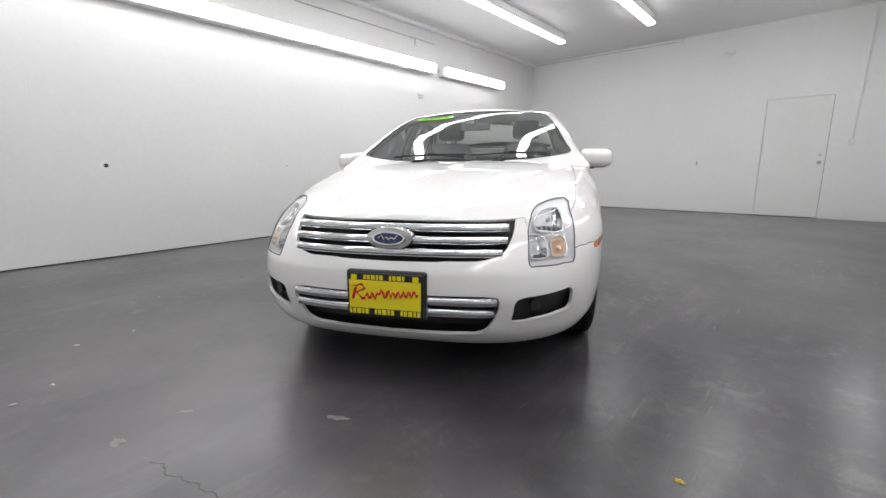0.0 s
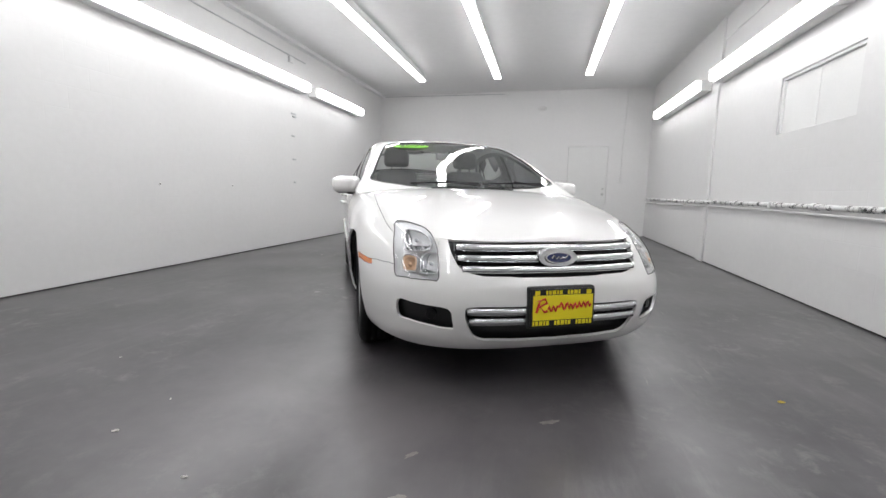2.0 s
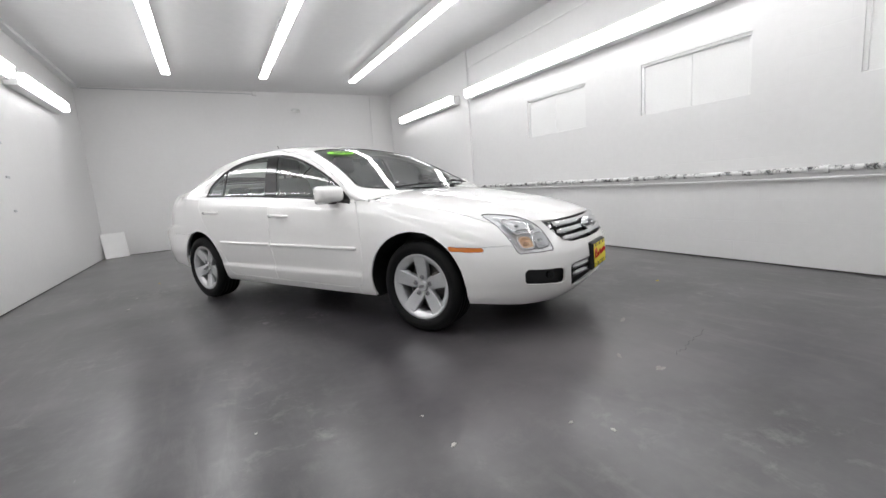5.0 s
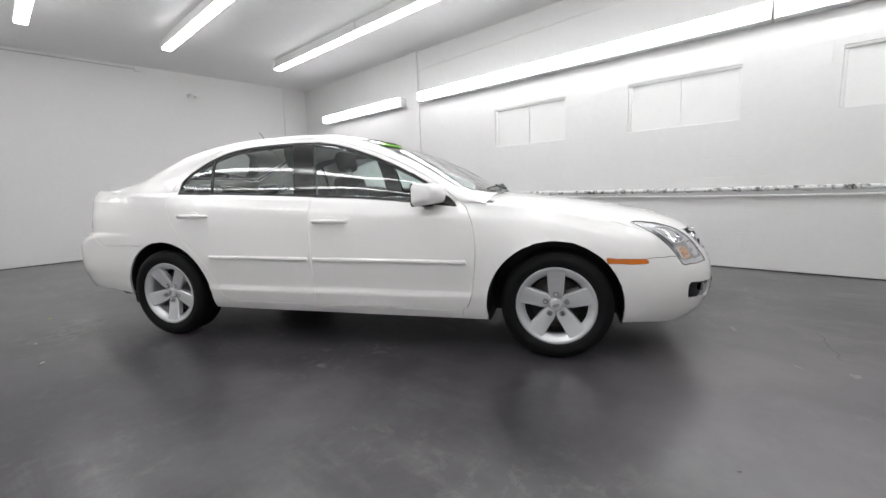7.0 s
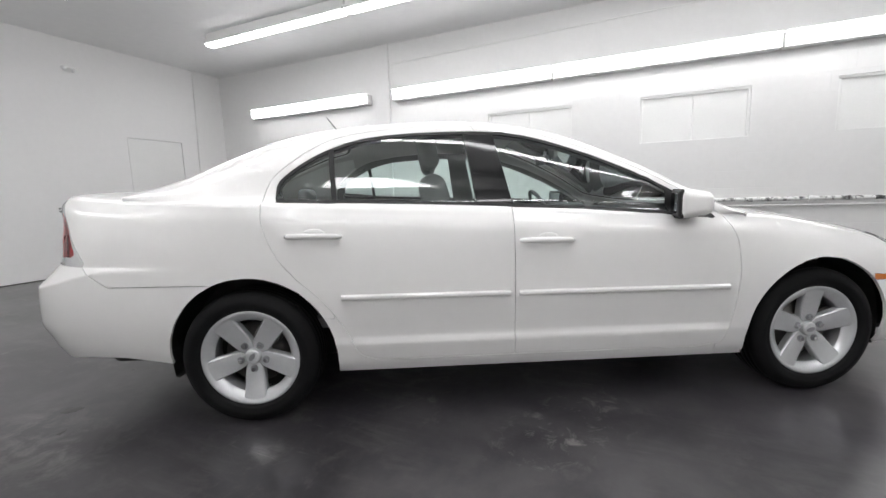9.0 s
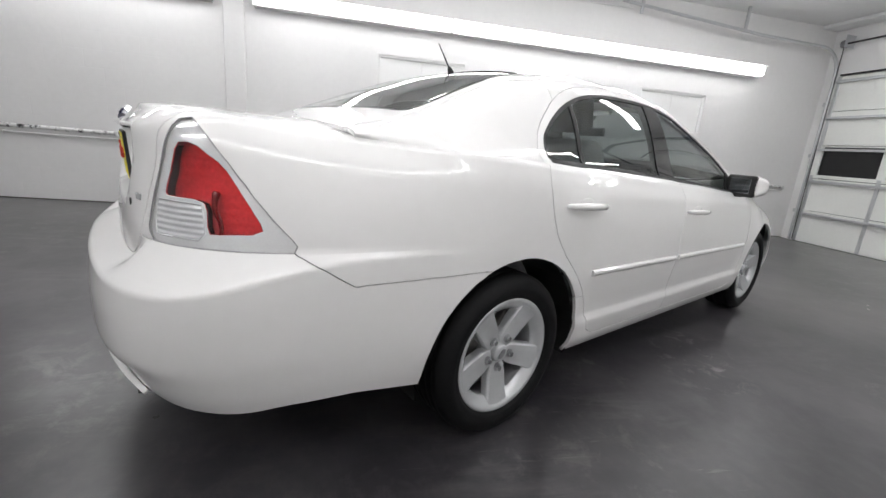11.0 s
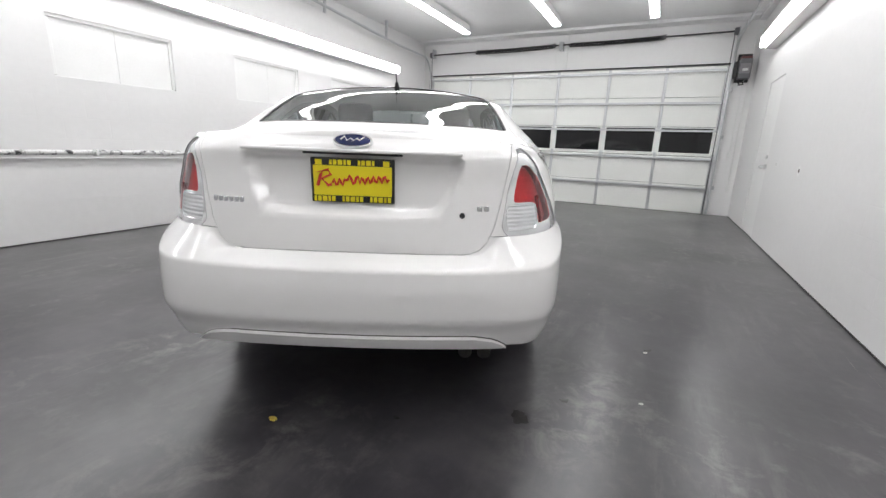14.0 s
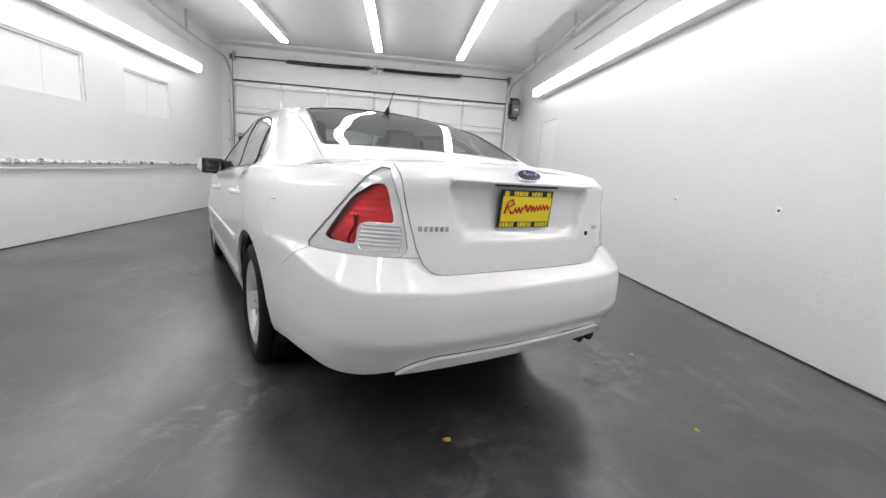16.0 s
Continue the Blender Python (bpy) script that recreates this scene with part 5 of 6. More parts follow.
        rod(pit, (0.064, 0.062 * math.cos(a), 0.062 * math.sin(a)), (0.0705, 0.062 * math.cos(a), 0.062 * math.sin(a)), 0.0175, sides=16)
        part("nut_recess_shade", pit, GREYPLASTIC, w)
    disc = bmesh.new()
    lathe(disc, [(-0.012, 0.07), (0.02, 0.07), (0.022, 0.085), (0.012, 0.088), (0.012, 0.146), (-0.012, 0.147)], 40)
    part("brake_disc", disc, STEEL, w, smooth=True)
    cal = bmesh.new()
    box(cal, -0.03, 0.04, 0.075, 0.155, -0.06, 0.06, 0.012)
    part("brake_caliper", cal, STEEL, w)
    back = bmesh.new()
    bmesh.ops.create_cone(back, cap_ends=True, segments=40, radius1=0.195, radius2=0.195, depth=0.01, matrix=pose(-0.05, 0, 0, 0, 90, 0))
    part("inner_barrel", back, RUBBER, w)
    return w


for y in (-1.442, 1.288):
    wheel(y, 1, 20 if y < 0 else 50)
    wheel(y, -1, 18 if y < 0 else 54)


# ---- front ----
def nose_line(z, xmax, set_back, n=24, xmin=None):
    """Points along the nose's curve at the height z, set back into the opening."""
    pts = []
    for k in range(n + 1):
        x = (-xmax if xmin is None else xmin) + (xmax - (-xmax if xmin is None else xmin)) * k / n
        a = math.asin(min(1, (abs(x) / 0.902) ** (front_p(z) / 2)))
        _, y = ring_point(("f", a), z)
        pts.append((x, y + set_back, z))
    return pts


def bar(bm, z, xmax, set_back, h, d, lean=0.0):
    """A rounded bar that follows the nose."""
    prof = [(-d / 2 + 0.005, -h / 2 + 0.001), (-d / 2 - 0.001, -h * 0.4), (-d / 2 - 0.004, -h * 0.2), (-d / 2 - 0.005, 0), (-d / 2 - 0.004, h * 0.2), (-d / 2 - 0.001, h * 0.4), (-d / 2 + 0.005, h / 2 - 0.001), (d / 2, h / 2), (d / 2, -h / 2)]
    rings = [[bm.verts.new((x, y + a + lean * b, z + b)) for a, b in prof] for x, y, z in nose_line(z, xmax, set_back)]
    for p, q in zip(rings, rings[1:]):
        for i in range(len(prof)):
            j = (i + 1) % len(prof)
            bm.faces.new((p[i], p[j], q[j], q[i]))
    bm.faces.new(rings[0])
    bm.faces.new(rings[-1][::-1])
    return bm


grille = part("radiator_grille", bmesh.new(), CHROME, CAR, "chrome three-bar grille")
for z, xm in ((0.677, 0.452), (0.632, 0.450), (0.587, 0.436)):
    part("grille_bar", bar(bmesh.new(), z, xm, 0.016, 0.0345, 0.03, 0.12), CHROME, grille, smooth=True)
for z0, z1, xm, name in ((0.548, 0.708, 0.47, "grille_backing"), (0.25, 0.44, 0.44, "intake_backing")):
    bm = bmesh.new()
    rows = [[bm.verts.new(p) for p in nose_line(z, xm, 0.055)] for z in np.linspace(z0, z1, 5)]
    for p, q in zip(rows, rows[1:]):
        for i in range(len(p) - 1):
            bm.faces.new((p[i], p[i + 1], q[i + 1], q[i]))
    part(name, bm, DARK, CAR)
intake = part("lower_intake", bmesh.new(), SATIN, CAR, "lower intake with two satin bars")
for z, xm in ((0.408, 0.425), (0.362, 0.415)):
    part("intake_bar", bar(bmesh.new(), z, xm, 0.02, 0.036, 0.03, 0.1), SATIN, intake, smooth=True)
for sgn in (1, -1):
    # fog lamp pocket: black plate set back in the opening, with a round lamp
    bm = bmesh.new()
    rows = []
    for z in np.linspace(0.318, 0.468, 6):
        row = []
        for k in range(13):
            x = 0.44 + 0.32 * k / 12
            a = math.asin(min(1, (x / 0.902) ** (front_p(0.39) / 2)))
            px, py = ring_point(("f", a), z)
            row.append(bm.verts.new(((px - 0.03) * sgn, py + 0.036, z)))
        rows.append(row)
    for p, q in zip(rows, rows[1:]):
        for i in range(12):
            bm.faces.new((p[i], p[i + 1], q[i + 1], q[i]))
    pocket = part("fog_lamp_pocket", bm, DARK, CAR, "black fog lamp pocket", smooth=True)
    bm = bmesh.new()
    a = math.asin((0.56 / 0.902) ** (front_p(0.385) / 2))
    px, py = ring_point(("f", a), 0.385)
    rod(bm, (0.555 * sgn, py + 0.05, 0.385), (0.565 * sgn, py + 0.034, 0.385), 0.022, 0.025, 20)
    part("fog_lamp", bm, GLOSSBLACK, pocket)

# headlights: a silver bowl behind the clear cover, with reflectors
def nose_at(u, z):
    """The place on the left nose skin at the distance u along the diagonal and the height z."""
    hit = TREE.ray_cast(Vector((u * R2 + 3 * R2, u * R2 - 3 * R2, z)), Vector((-R2, R2, 0)))
    return hit[0]


def mirrored(p, sgn):
    return Vector((p.x * sgn, p.y, p.z))


HEAD_CELLS = (
    ("high_reflector", [(-1.128, 0.655), (-1.122, 0.69), (-1.07, 0.722), (-0.985, 0.738), (-0.93, 0.735), (-0.965, 0.69), (-1.0, 0.644), (-1.06, 0.650)], 0.05, FLUTED, "fluted chrome reflector"),
    ("low_reflector", [(-1.205, 0.572), (-1.183, 0.640), (-1.165, 0.648), (-1.10, 0.643), (-1.115, 0.57), (-1.13, 0.560), (-1.19, 0.560)], 0.05, CHROME, "round chrome reflector"),
    ("turn_signal", [(-1.085, 0.633), (-0.995, 0.631), (-1.015, 0.575), (-1.03, 0.560), (-1.095, 0.562), (-1.10, 0.575)], 0.022, AMBERPALE, "amber turn signal"),
)
for sgn in (1, -1):
    body, mat = PANEL.pop(("headlight", sgn))
    lens = part("headlight", body, mat, CAR, "clear headlight with amber reflector", smooth=True)
    lens.visible_shadow = False
    src = [f for f, n in zip(SKIN.faces, NAMES) if n == "headlight"]
    bm = bmesh.new()
    table = {}
    for f in src:
        vs = []
        for v in f.verts:
            if v not in table:
                edge = min(-inside(LAMP)(NOSE(np.array([v.co[:]])))[0] / 0.05, 1.0)
                co = v.co - v.normal * 0.004 + Vector((-0.022, 0.042, 0)) * max(edge, 0)
                table[v] = bm.verts.new((co.x * sgn, co.y, co.z))
            vs.append(table[v])
        bm.faces.new(vs if sgn > 0 else vs[::-1])
    part("housing", bm, PALEHOUSE, lens, smooth=True)
    # three cells: a fluted upper reflector, a round low lamp and an amber turn signal, each in a bright rim
    for nm, cell, deep, m, say in HEAD_CELLS:
        ring = [nose_at(u, z) for u, z in rounded(cell, 2)]
        mid = nose_at(*np.mean(cell, 0))
        bm = bmesh.new()
        inwards = Vector((-0.55, 0.83, 0))
        rings = []
        for f, d in ((1.0, 0.010), (0.96, 0.016), (0.86, 0.4 * deep), (0.62, 0.75 * deep), (0.3, 0.95 * deep)):
            rings.append([bm.verts.new(mirrored(mid + (p - mid) * f + inwards * (d if d < 0.017 else d + 0.012), sgn)) for p in ring])
        for a, b in zip(rings, rings[1:]):
            for k in range(len(a)):
                q = (k + 1) % len(a)
                bm.faces.new((a[k], a[q], b[q], b[k]))
        bm.faces.new(rings[-1])
        body = part(nm, bm, m, lens, say, smooth=m is not FLUTED)
        bm = bmesh.new()
        tube(bm, [mirrored(p + inwards * 0.009, sgn) for p in ring + ring[:1]], 0.0042, 6)
        part("reflector_rim", bm, PALERIM, lens, smooth=True)
        bm = bmesh.new()
        c = mirrored(mid + inwards * (deep * 0.55), sgn)
        bmesh.ops.create_uvsphere(bm, u_segments=14, v_segments=8, radius=1, matrix=Matrix.Translation(c) @ Matrix.Diagonal((0.010, 0.016, 0.010, 1)))
        part("bulb", bm, AMBERPALE if m is AMBERPALE else BULB, lens, smooth=True)
    # dark line round the lamp
    bm = bmesh.new()
    loop = [e for f in src for e in f.edges if sum(g in src for g in e.link_faces) == 1]
    for e in dict.fromkeys(loop):
        p, q = (Vector((v.co.x * sgn, v.co.y, v.co.z)) for v in e.verts)
        rod(bm, p, q, 0.0022, sides=5, caps=False)
    part("lamp_gasket", bm, RUBBER, lens)

# tail lights
for sgn in (1, -1):
    lamp = part("tail_light", *PANEL.pop(("lamp_surround", sgn)), CAR, "red and clear tail light in a silver rim", smooth=True)
    part("red_lens", *PANEL.pop(("red_lens", sgn)), lamp, "red lens", smooth=True).visible_shadow = False
    part("lamp_bowl", panel("red_lens", sgn, gap=0.0, depth=0.012, push=0.03), REDBOWL, lamp, smooth=True)
    part("reverse_lens", *PANEL.pop(("reverse_lens", sgn)), lamp, "clear ribbed reversing lens", smooth=True)
    # grey gasket round the lamp, bright rims round the lenses, and the dark joint in the red one
    for wanted, nm, m, r in ((("red_lens", "reverse_lens", "lamp_surround"), "lamp_gasket", LAMPGASKET, 0.0020), (("red_lens",), "lens_rim", PALERIM, 0.0020), (("reverse_lens",), "lens_rim", PALERIM, 0.0030)):
        src = {f for f, n in zip(SKIN.faces, NAMES) if n in wanted}
        bm = bmesh.new()
        for e in dict.fromkeys(e for f in src for e in f.edges if sum(g in src for g in e.link_faces) == 1):
            p, q = (Vector((v.co.x * sgn, v.co.y, v.co.z)) - Vector((v.normal.x * sgn, v.normal.y, v.normal.z)) * (0.001 if nm == "lamp_gasket" else 0.007) for v in e.verts)
            rod(bm, p, q, r, sides=5, caps=False)
        part(nm, bm, m, lamp)
    line = []
    for z in np.linspace(0.778, 0.905, 9):
        u = -1.065 + (z - 0.84) * -0.10
        best = min((v for f, n in zip(SKIN.faces, NAMES) if n == "red_lens" for v in f.verts), key=lambda v: (TAIL(np.array([v.co[:]]))[0, 0] - u) ** 2 + (v.co.z - z) ** 2)
        line.append(best.co - best.normal * 0.012)
    line = [line[0]] + [(a + b * 2 + c) / 4 for a, b, c in zip(line, line[1:], line[2:])] + [line[-1]]
    bm = tube(bmesh.new(), [(c.x * sgn, c.y, c.z) for c in line], [0.004, 0.005, 0.006, 0.006, 0.007, 0.007, 0.008, 0.010, 0.006], 8)
    part("lens_joint", bm, DARKRED, lamp, "dark joint in the red lens", smooth=True)


def oval(bm, at, w, h, thick, n=32, turn=(90, 0, 0)):
    bmesh.ops.create_cone(bm, cap_ends=True, segments=n, radius1=1, radius2=0.94, depth=1, matrix=pose(*at, *turn) @ Matrix.Diagonal((w / 2, h / 2, thick, 1)))
    return bm


def emblem(y, z, tilt, facing, parent):
    e = new("emblem")
    e.parent = parent
    e["label"] = "blue oval emblem with a chrome rim"
    e.matrix_basis = pose(0, y, z, 0, 0, 0 if facing < 0 else 180) @ pose(0, 0, 0, tilt, 0, 0)
    part("emblem_rim", oval(bmesh.new(), (0, 0, 0), 0.138, 0.057, 0.012), CHROME, e, smooth=False)
    part("emblem_face", oval(bmesh.new(), (0, -0.006, 0), 0.124, 0.046, 0.006), BLUE, e)
    bm = bmesh.new()
    line = [(-0.05, -0.004), (-0.035, 0.014), (-0.022, -0.008), (-0.008, 0.004), (0.006, -0.008), (0.02, 0.004), (0.032, -0.006), (0.05, 0.012)]
    tube(bm, [(x * 0.78, -0.0105, z * 0.78) for x, z in line], 0.0034, 6)
    part("emblem_script", bm, CHROME, e)


emblem(-2.332, 0.640, -14, -1, CAR)
boss = bmesh.new()
oval(boss, (0, -2.315, 0.640), 0.20, 0.09, 0.03)
part("emblem_base", boss, CHROME, CAR)
emblem(2.334, 1.068, -36, 1, CAR)


def plate(y, z, tilt, facing, surround, size=1.0):
    """A dealer plate: black frame, yellow insert with red script strokes and dark bars."""
    e = new("dealer_plate")
    e.parent = CAR
    e["label"] = "yellow dealer plate with red script in a black frame"
    e.matrix_basis = pose(0, y, z, 0, 0, 0 if facing < 0 else 180) @ pose(0, 0, 0, tilt, 0, 0) @ Matrix.Diagonal((size, 1, size, 1))
    if surround:
        part("plate_bracket", boxed(-0.163, 0.163, -0.004, 0.03, -0.096, 0.092, 0.012, 3), DARK, e)
    part("plate_frame", boxed(-0.156, 0.156, -0.012, -0.002, -0.083, 0.083, 0.004, 2), DARK, e)
    part("plate_insert", boxed(-0.146, 0.146, -0.0145, -0.0125, -0.056, 0.055, 0.001, 1), YELLOW, e, "yellow insert")
    for x0, x1, zz, h in ((-0.085, 0.085, 0.067, 0.018), (-0.146, 0.146, -0.069, 0.020)):
        strip = part("frame_lettering", bmesh.new(), YELLOW, e, "yellow lettering as bars")
        bm = bmesh.new()
        x = x0
        k = 0
        while x < x1 - 0.008:
            wd = 0.013 + 0.004 * ((k * 7) % 3 - 1)
            if k % 6 != 5:
                box(bm, x, min(x + wd, x1), -0.0135, -0.0125, zz - h / 2, zz + h / 2)
            x += wd + 0.0045
            k += 1
        bm.to_mesh(strip.data)
        bm.free()
        strip["kind"] = "stuff"
    for x in (-0.125, 0.125):
        bm = boxed(x - 0.012, x + 0.012, -0.0135, -0.0125, 0.056, 0.076)
        part("frame_mark", bm, YELLOW, e)
    bm = bmesh.new()
    tube(bm, [(-0.13, -0.0145, -0.02), (-0.118, -0.0145, 0.02), (-0.108, -0.0145, 0.034), (-0.135, -0.0145, 0.03), (-0.09, -0.0145, 0.04), (-0.08, -0.0145, 0.022), (-0.115, -0.0145, 0.006), (-0.092, -0.0145, -0.018), (-0.078, -0.0145, -0.014)], 0.0062, 6)
    part("script_stroke", bm, REDINK, e, "red script stroke")
    bm = bmesh.new()
    pts = []
    for k in range(34):
        t = k / 33
        pts.append((-0.075 + 0.21 * t, -0.0140, -0.008 + 0.02 * t + 0.013 * math.sin(k * 1.9) + (0.020 if k in (9, 10, 15) else 0)))
    tube(bm, pts, 0.0055, 6)
    part("script_stroke", bm, REDINK, e, "red script stroke")
    return e


plate(-2.384, 0.430, -2, -1, True)
plate(2.332, 0.936, 4, 1, False, 0.92)


def tail_at(x, z):
    """How far back the tail's skin lies at that place."""
    hit = TREE.ray_cast(Vector((abs(x), 4, z)), Vector((0, -1, 0)))
    return hit[0].y


# lid handle bar, key hole, badges
part("lid_trim_strip", boxed(-0.375, 0.375, 2.328, 2.359, 1.030, 1.042, 0.004), WHITE, PANEL["trunk_lid", 0, "ob"])
part("plate_lamp_slot", boxed(-0.17, 0.17, 2.320, 2.345, 1.022, 1.0295, 0.003), DARK, PANEL["trunk_lid", 0, "ob"])
bm = bmesh.new()
rod(bm, (-0.381, 2.33, 0.829), (-0.381, tail_at(-0.381, 0.829) + 0.003, 0.829), 0.010, sides=16)
part("key_hole", bm, DARK, PANEL["trunk_lid", 0, "ob"])
for x0, n, w, z in ((0.492, 6, 0.015, 0.858), (-0.432, 2, 0.019, 0.853)):
    for k in range(n):
        x = x0 - k * (w + 0.005)
        y = tail_at(x - w / 2, z)
        part("badge_letter", boxed(x - w, x, y - 0.01, y + 0.003, z - 0.009, z + 0.009, 0.0015, 1), SATIN, PANEL["trunk_lid", 0, "ob"])

# exhaust and rear valance
bm = bmesh.new()
for x in (-0.415, -0.485):
    tube(bm, [(x, 1.9, 0.31), (x, 2.2, 0.322), (x, 2.375, 0.324)], 0.025, 16)
part("tail_pipe", bm, SOOT, CAR, "twin tail pipes")

# ---- sides ----
for sgn in (1, -1):
    for nm, y0, y1, hy, hz in (("front_door", -0.945, 0.045, -0.09, 0.822), ("rear_door", 0.085, 0.85, 0.955, 0.872)):
        d = PANEL[nm, sgn, "ob"]
        bm = bmesh.new()
        ys = np.linspace(y0, y1, 13)
        prof = [(0.0, -0.014), (0.008, -0.012), (0.013, -0.004), (0.013, 0.006), (0.007, 0.012), (0.0, 0.013)]
        rings = []
        for yy in ys:
            zz = 0.572 + 0.018 * (yy + 0.945) / 1.8
            xx = half_w(yy) - lower_in(zz) - crease_in(zz) - upper_in(shoulder_z(yy) - zz) - 0.001
            rings.append([bm.verts.new(((xx + a) * sgn, yy, zz + b)) for a, b in prof])
        for p, q in zip(rings, rings[1:]):
            for i in range(5):
                bm.faces.new((p[i], p[i + 1], q[i + 1], q[i]) if sgn < 0 else (p[i], q[i], q[i + 1], p[i + 1]))
        bm.faces.new(rings[0])
        bm.faces.new(rings[-1])
        bmesh.ops.recalc_face_normals(bm, faces=bm.faces)
        part("door_moulding", bm, WHITE, d)
        # handle: cup behind, bar in front
        xx = half_w(hy) - upper_in(shoulder_z(hy) - hz)
        bm = bmesh.new()
        bmesh.ops.create_uvsphere(bm, u_segments=20, v_segments=10, radius=1, matrix=pose(xx * sgn, hy, hz + 0.002) @ Matrix.Diagonal((0.004, 0.052, 0.030, 1)))
        part("handle_cup", bm, WHITE, d, smooth=True)
        bm = bmesh.new()
        tube(bm, [((xx - 0.002) * sgn, hy - 0.118, hz - 0.004), ((xx + 0.022) * sgn, hy - 0.095, hz - 0.002), ((xx + 0.036) * sgn, hy - 0.03, hz + 0.002), ((xx + 0.036) * sgn, hy + 0.04, hz + 0.003), ((xx + 0.020) * sgn, hy + 0.108, hz + 0.002), ((xx - 0.002) * sgn, hy + 0.125, hz)], [0.008, 0.0125, 0.0135, 0.0135, 0.0125, 0.008], 10)
        part("door_handle", bm, WHITE, d, smooth=True)
    # door mirror
    m = new("door_mirror")
    m.parent = CAR
    m["label"] = "white door mirror on a black foot"
    bm = bmesh.new()
    made = bmesh.ops.create_cube(bm, size=1)["verts"]
    for v in made:
        f = 0.5 - v.co.y
        v.co = Vector((0.905 + v.co.x * (0.205 - 0.03 * f), -0.745 + v.co.y * 0.14, 0.966 + v.co.z * (0.140 - 0.045 * f)))
    bmesh.ops.bevel(bm, geom=bm.edges[:], offset=0.034, segments=5, profile=0.5, affect="EDGES")
    bmesh.ops.rotate(bm, cent=(0.905, -0.735, 0.97), matrix=Matrix.Rotation(radians(20), 3, "Z"), verts=bm.verts)
    bmesh.ops.transform(bm, matrix=Matrix.Diagonal((sgn, 1, 1, 1)), verts=bm.verts)
    bmesh.ops.recalc_face_normals(bm, faces=bm.faces)
    part("mirror_shell", bm, WHITE, m, smooth=True)
    bm = boxed(0.838, 0.968, -0.676, -0.6695, 0.922, 1.012, 0.001, 1)
    bmesh.ops.rotate(bm, cent=(0.905, -0.735, 0.97), matrix=Matrix.Rotation(radians(20), 3, "Z"), verts=bm.verts)
    bmesh.ops.transform(bm, matrix=Matrix.Diagonal((sgn, 1, 1, 1)), verts=bm.verts)
    part("mirror_pane", bm, DIMMIRROR, m)
    bm = boxed(0.808, 0.996, -0.700, -0.6720, 0.900, 1.030, 0.02, 3)
    bmesh.ops.rotate(bm, cent=(0.905, -0.735, 0.97), matrix=Matrix.Rotation(radians(20), 3, "Z"), verts=bm.verts)
    bmesh.ops.transform(bm, matrix=Matrix.Diagonal((sgn, 1, 1, 1)), verts=bm.verts)
    part("mirror_bezel", bm, RUBBER, m)
    bm = boxed(0.79, 0.90, -0.755, -0.69, 0.895, 0.935, 0.012, 2)
    bmesh.ops.transform(bm, matrix=Matrix.Diagonal((sgn, 1, 1, 1)), verts=bm.verts)
    part("mirror_foot", bm, RUBBER, m)

# ---- cabin fittings ----
part("dashboard", boxed(-0.70, 0.70, -0.98, -0.55, 0.60, 0.905, 0.07, 3), CABINPLASTIC, CAR)
part("instrument_hood", boxed(0.18, 0.56, -0.68, -0.50, 0.84, 0.945, 0.03, 3), CABINPLASTIC, CAR)
part("rear_shelf", boxed(-0.62, 0.62, 1.22, 1.72, 0.95, 1.0, 0.02, 2), HEADLINER, CAR)
part("cabin_floor", boxed(-0.74, 0.74, -0.95, 1.3, 0.40, 0.46, 0.01, 1), CABINPLASTIC, CAR)


def seat(x, name="front_seat"):
    s = new(name)
    s.parent = CAR
    s.matrix_basis = pose(x, 0.02, 0.44)
    part("seat_cushion", boxed(-0.25, 0.25, -0.30, 0.26, 0.0, 0.20, 0.06, 4), CLOTH, s, smooth=True)
    bm = boxed(-0.25, 0.25, -0.075, 0.075, 0.0, 0.60, 0.07, 4)
    for v in bm.verts:
        v.co.x *= 1 - 0.22 * max(v.co.z - 0.3, 0) / 0.3
    bmesh.ops.transform(bm, matrix=pose(0, 0.27, 0.12, -14, 0, 0), verts=bm.verts)
    part("backrest", bm, CLOTH, s, smooth=True)
    bm = boxed(-0.13, 0.13, -0.055, 0.05, 0.63, 0.81, 0.045, 4)
    for sx in (-0.05, 0.05):
        rod(bm, (sx, 0, 0.55), (sx, 0, 0.66), 0.007, sides=8)
    bmesh.ops.transform(bm, matrix=pose(0, 0.27, 0.12, -12, 0, 0), verts=bm.verts)
    part("headrest", bm, CLOTH, s, smooth=True)


seat(0.37)
seat(-0.37)
rs = new("rear_seat")
rs.parent = CAR
part("seat_cushion", boxed(-0.64, 0.64, 0.62, 1.12, 0.46, 0.66, 0.06, 3), CLOTH, rs, smooth=True)
bm = boxed(-0.62, 0.62, -0.08, 0.08, 0.0, 0.42, 0.06, 3)
bmesh.ops.transform(bm, matrix=pose(0, 1.14, 0.58, -22, 0, 0), verts=bm.verts)
part("backrest", bm, CLOTH, rs, smooth=True)
for x in (-0.37, 0.37):
    part("headrest", boxed(x - 0.12, x + 0.12, 1.27, 1.36, 0.99, 1.10, 0.04, 3), CLOTH, rs, smooth=True)
wh = new("steering_wheel")
wh.parent = CAR
wh.matrix_basis = pose(0.37, -0.42, 0.865, 64, 0, 0)
bm = bmesh.new()
tube(bm, [(0.185 * math.cos(a), 0.185 * math.sin(a), 0) for a in np.linspace(0, math.tau, 33)], 0.015, 8)
part("wheel_rim", bm, CABINPLASTIC, wh, smooth=True)
bm = bmesh.new()
box(bm, -0.075, 0.075, -0.06, 0.05, -0.02, 0.025, 0.02, 2)
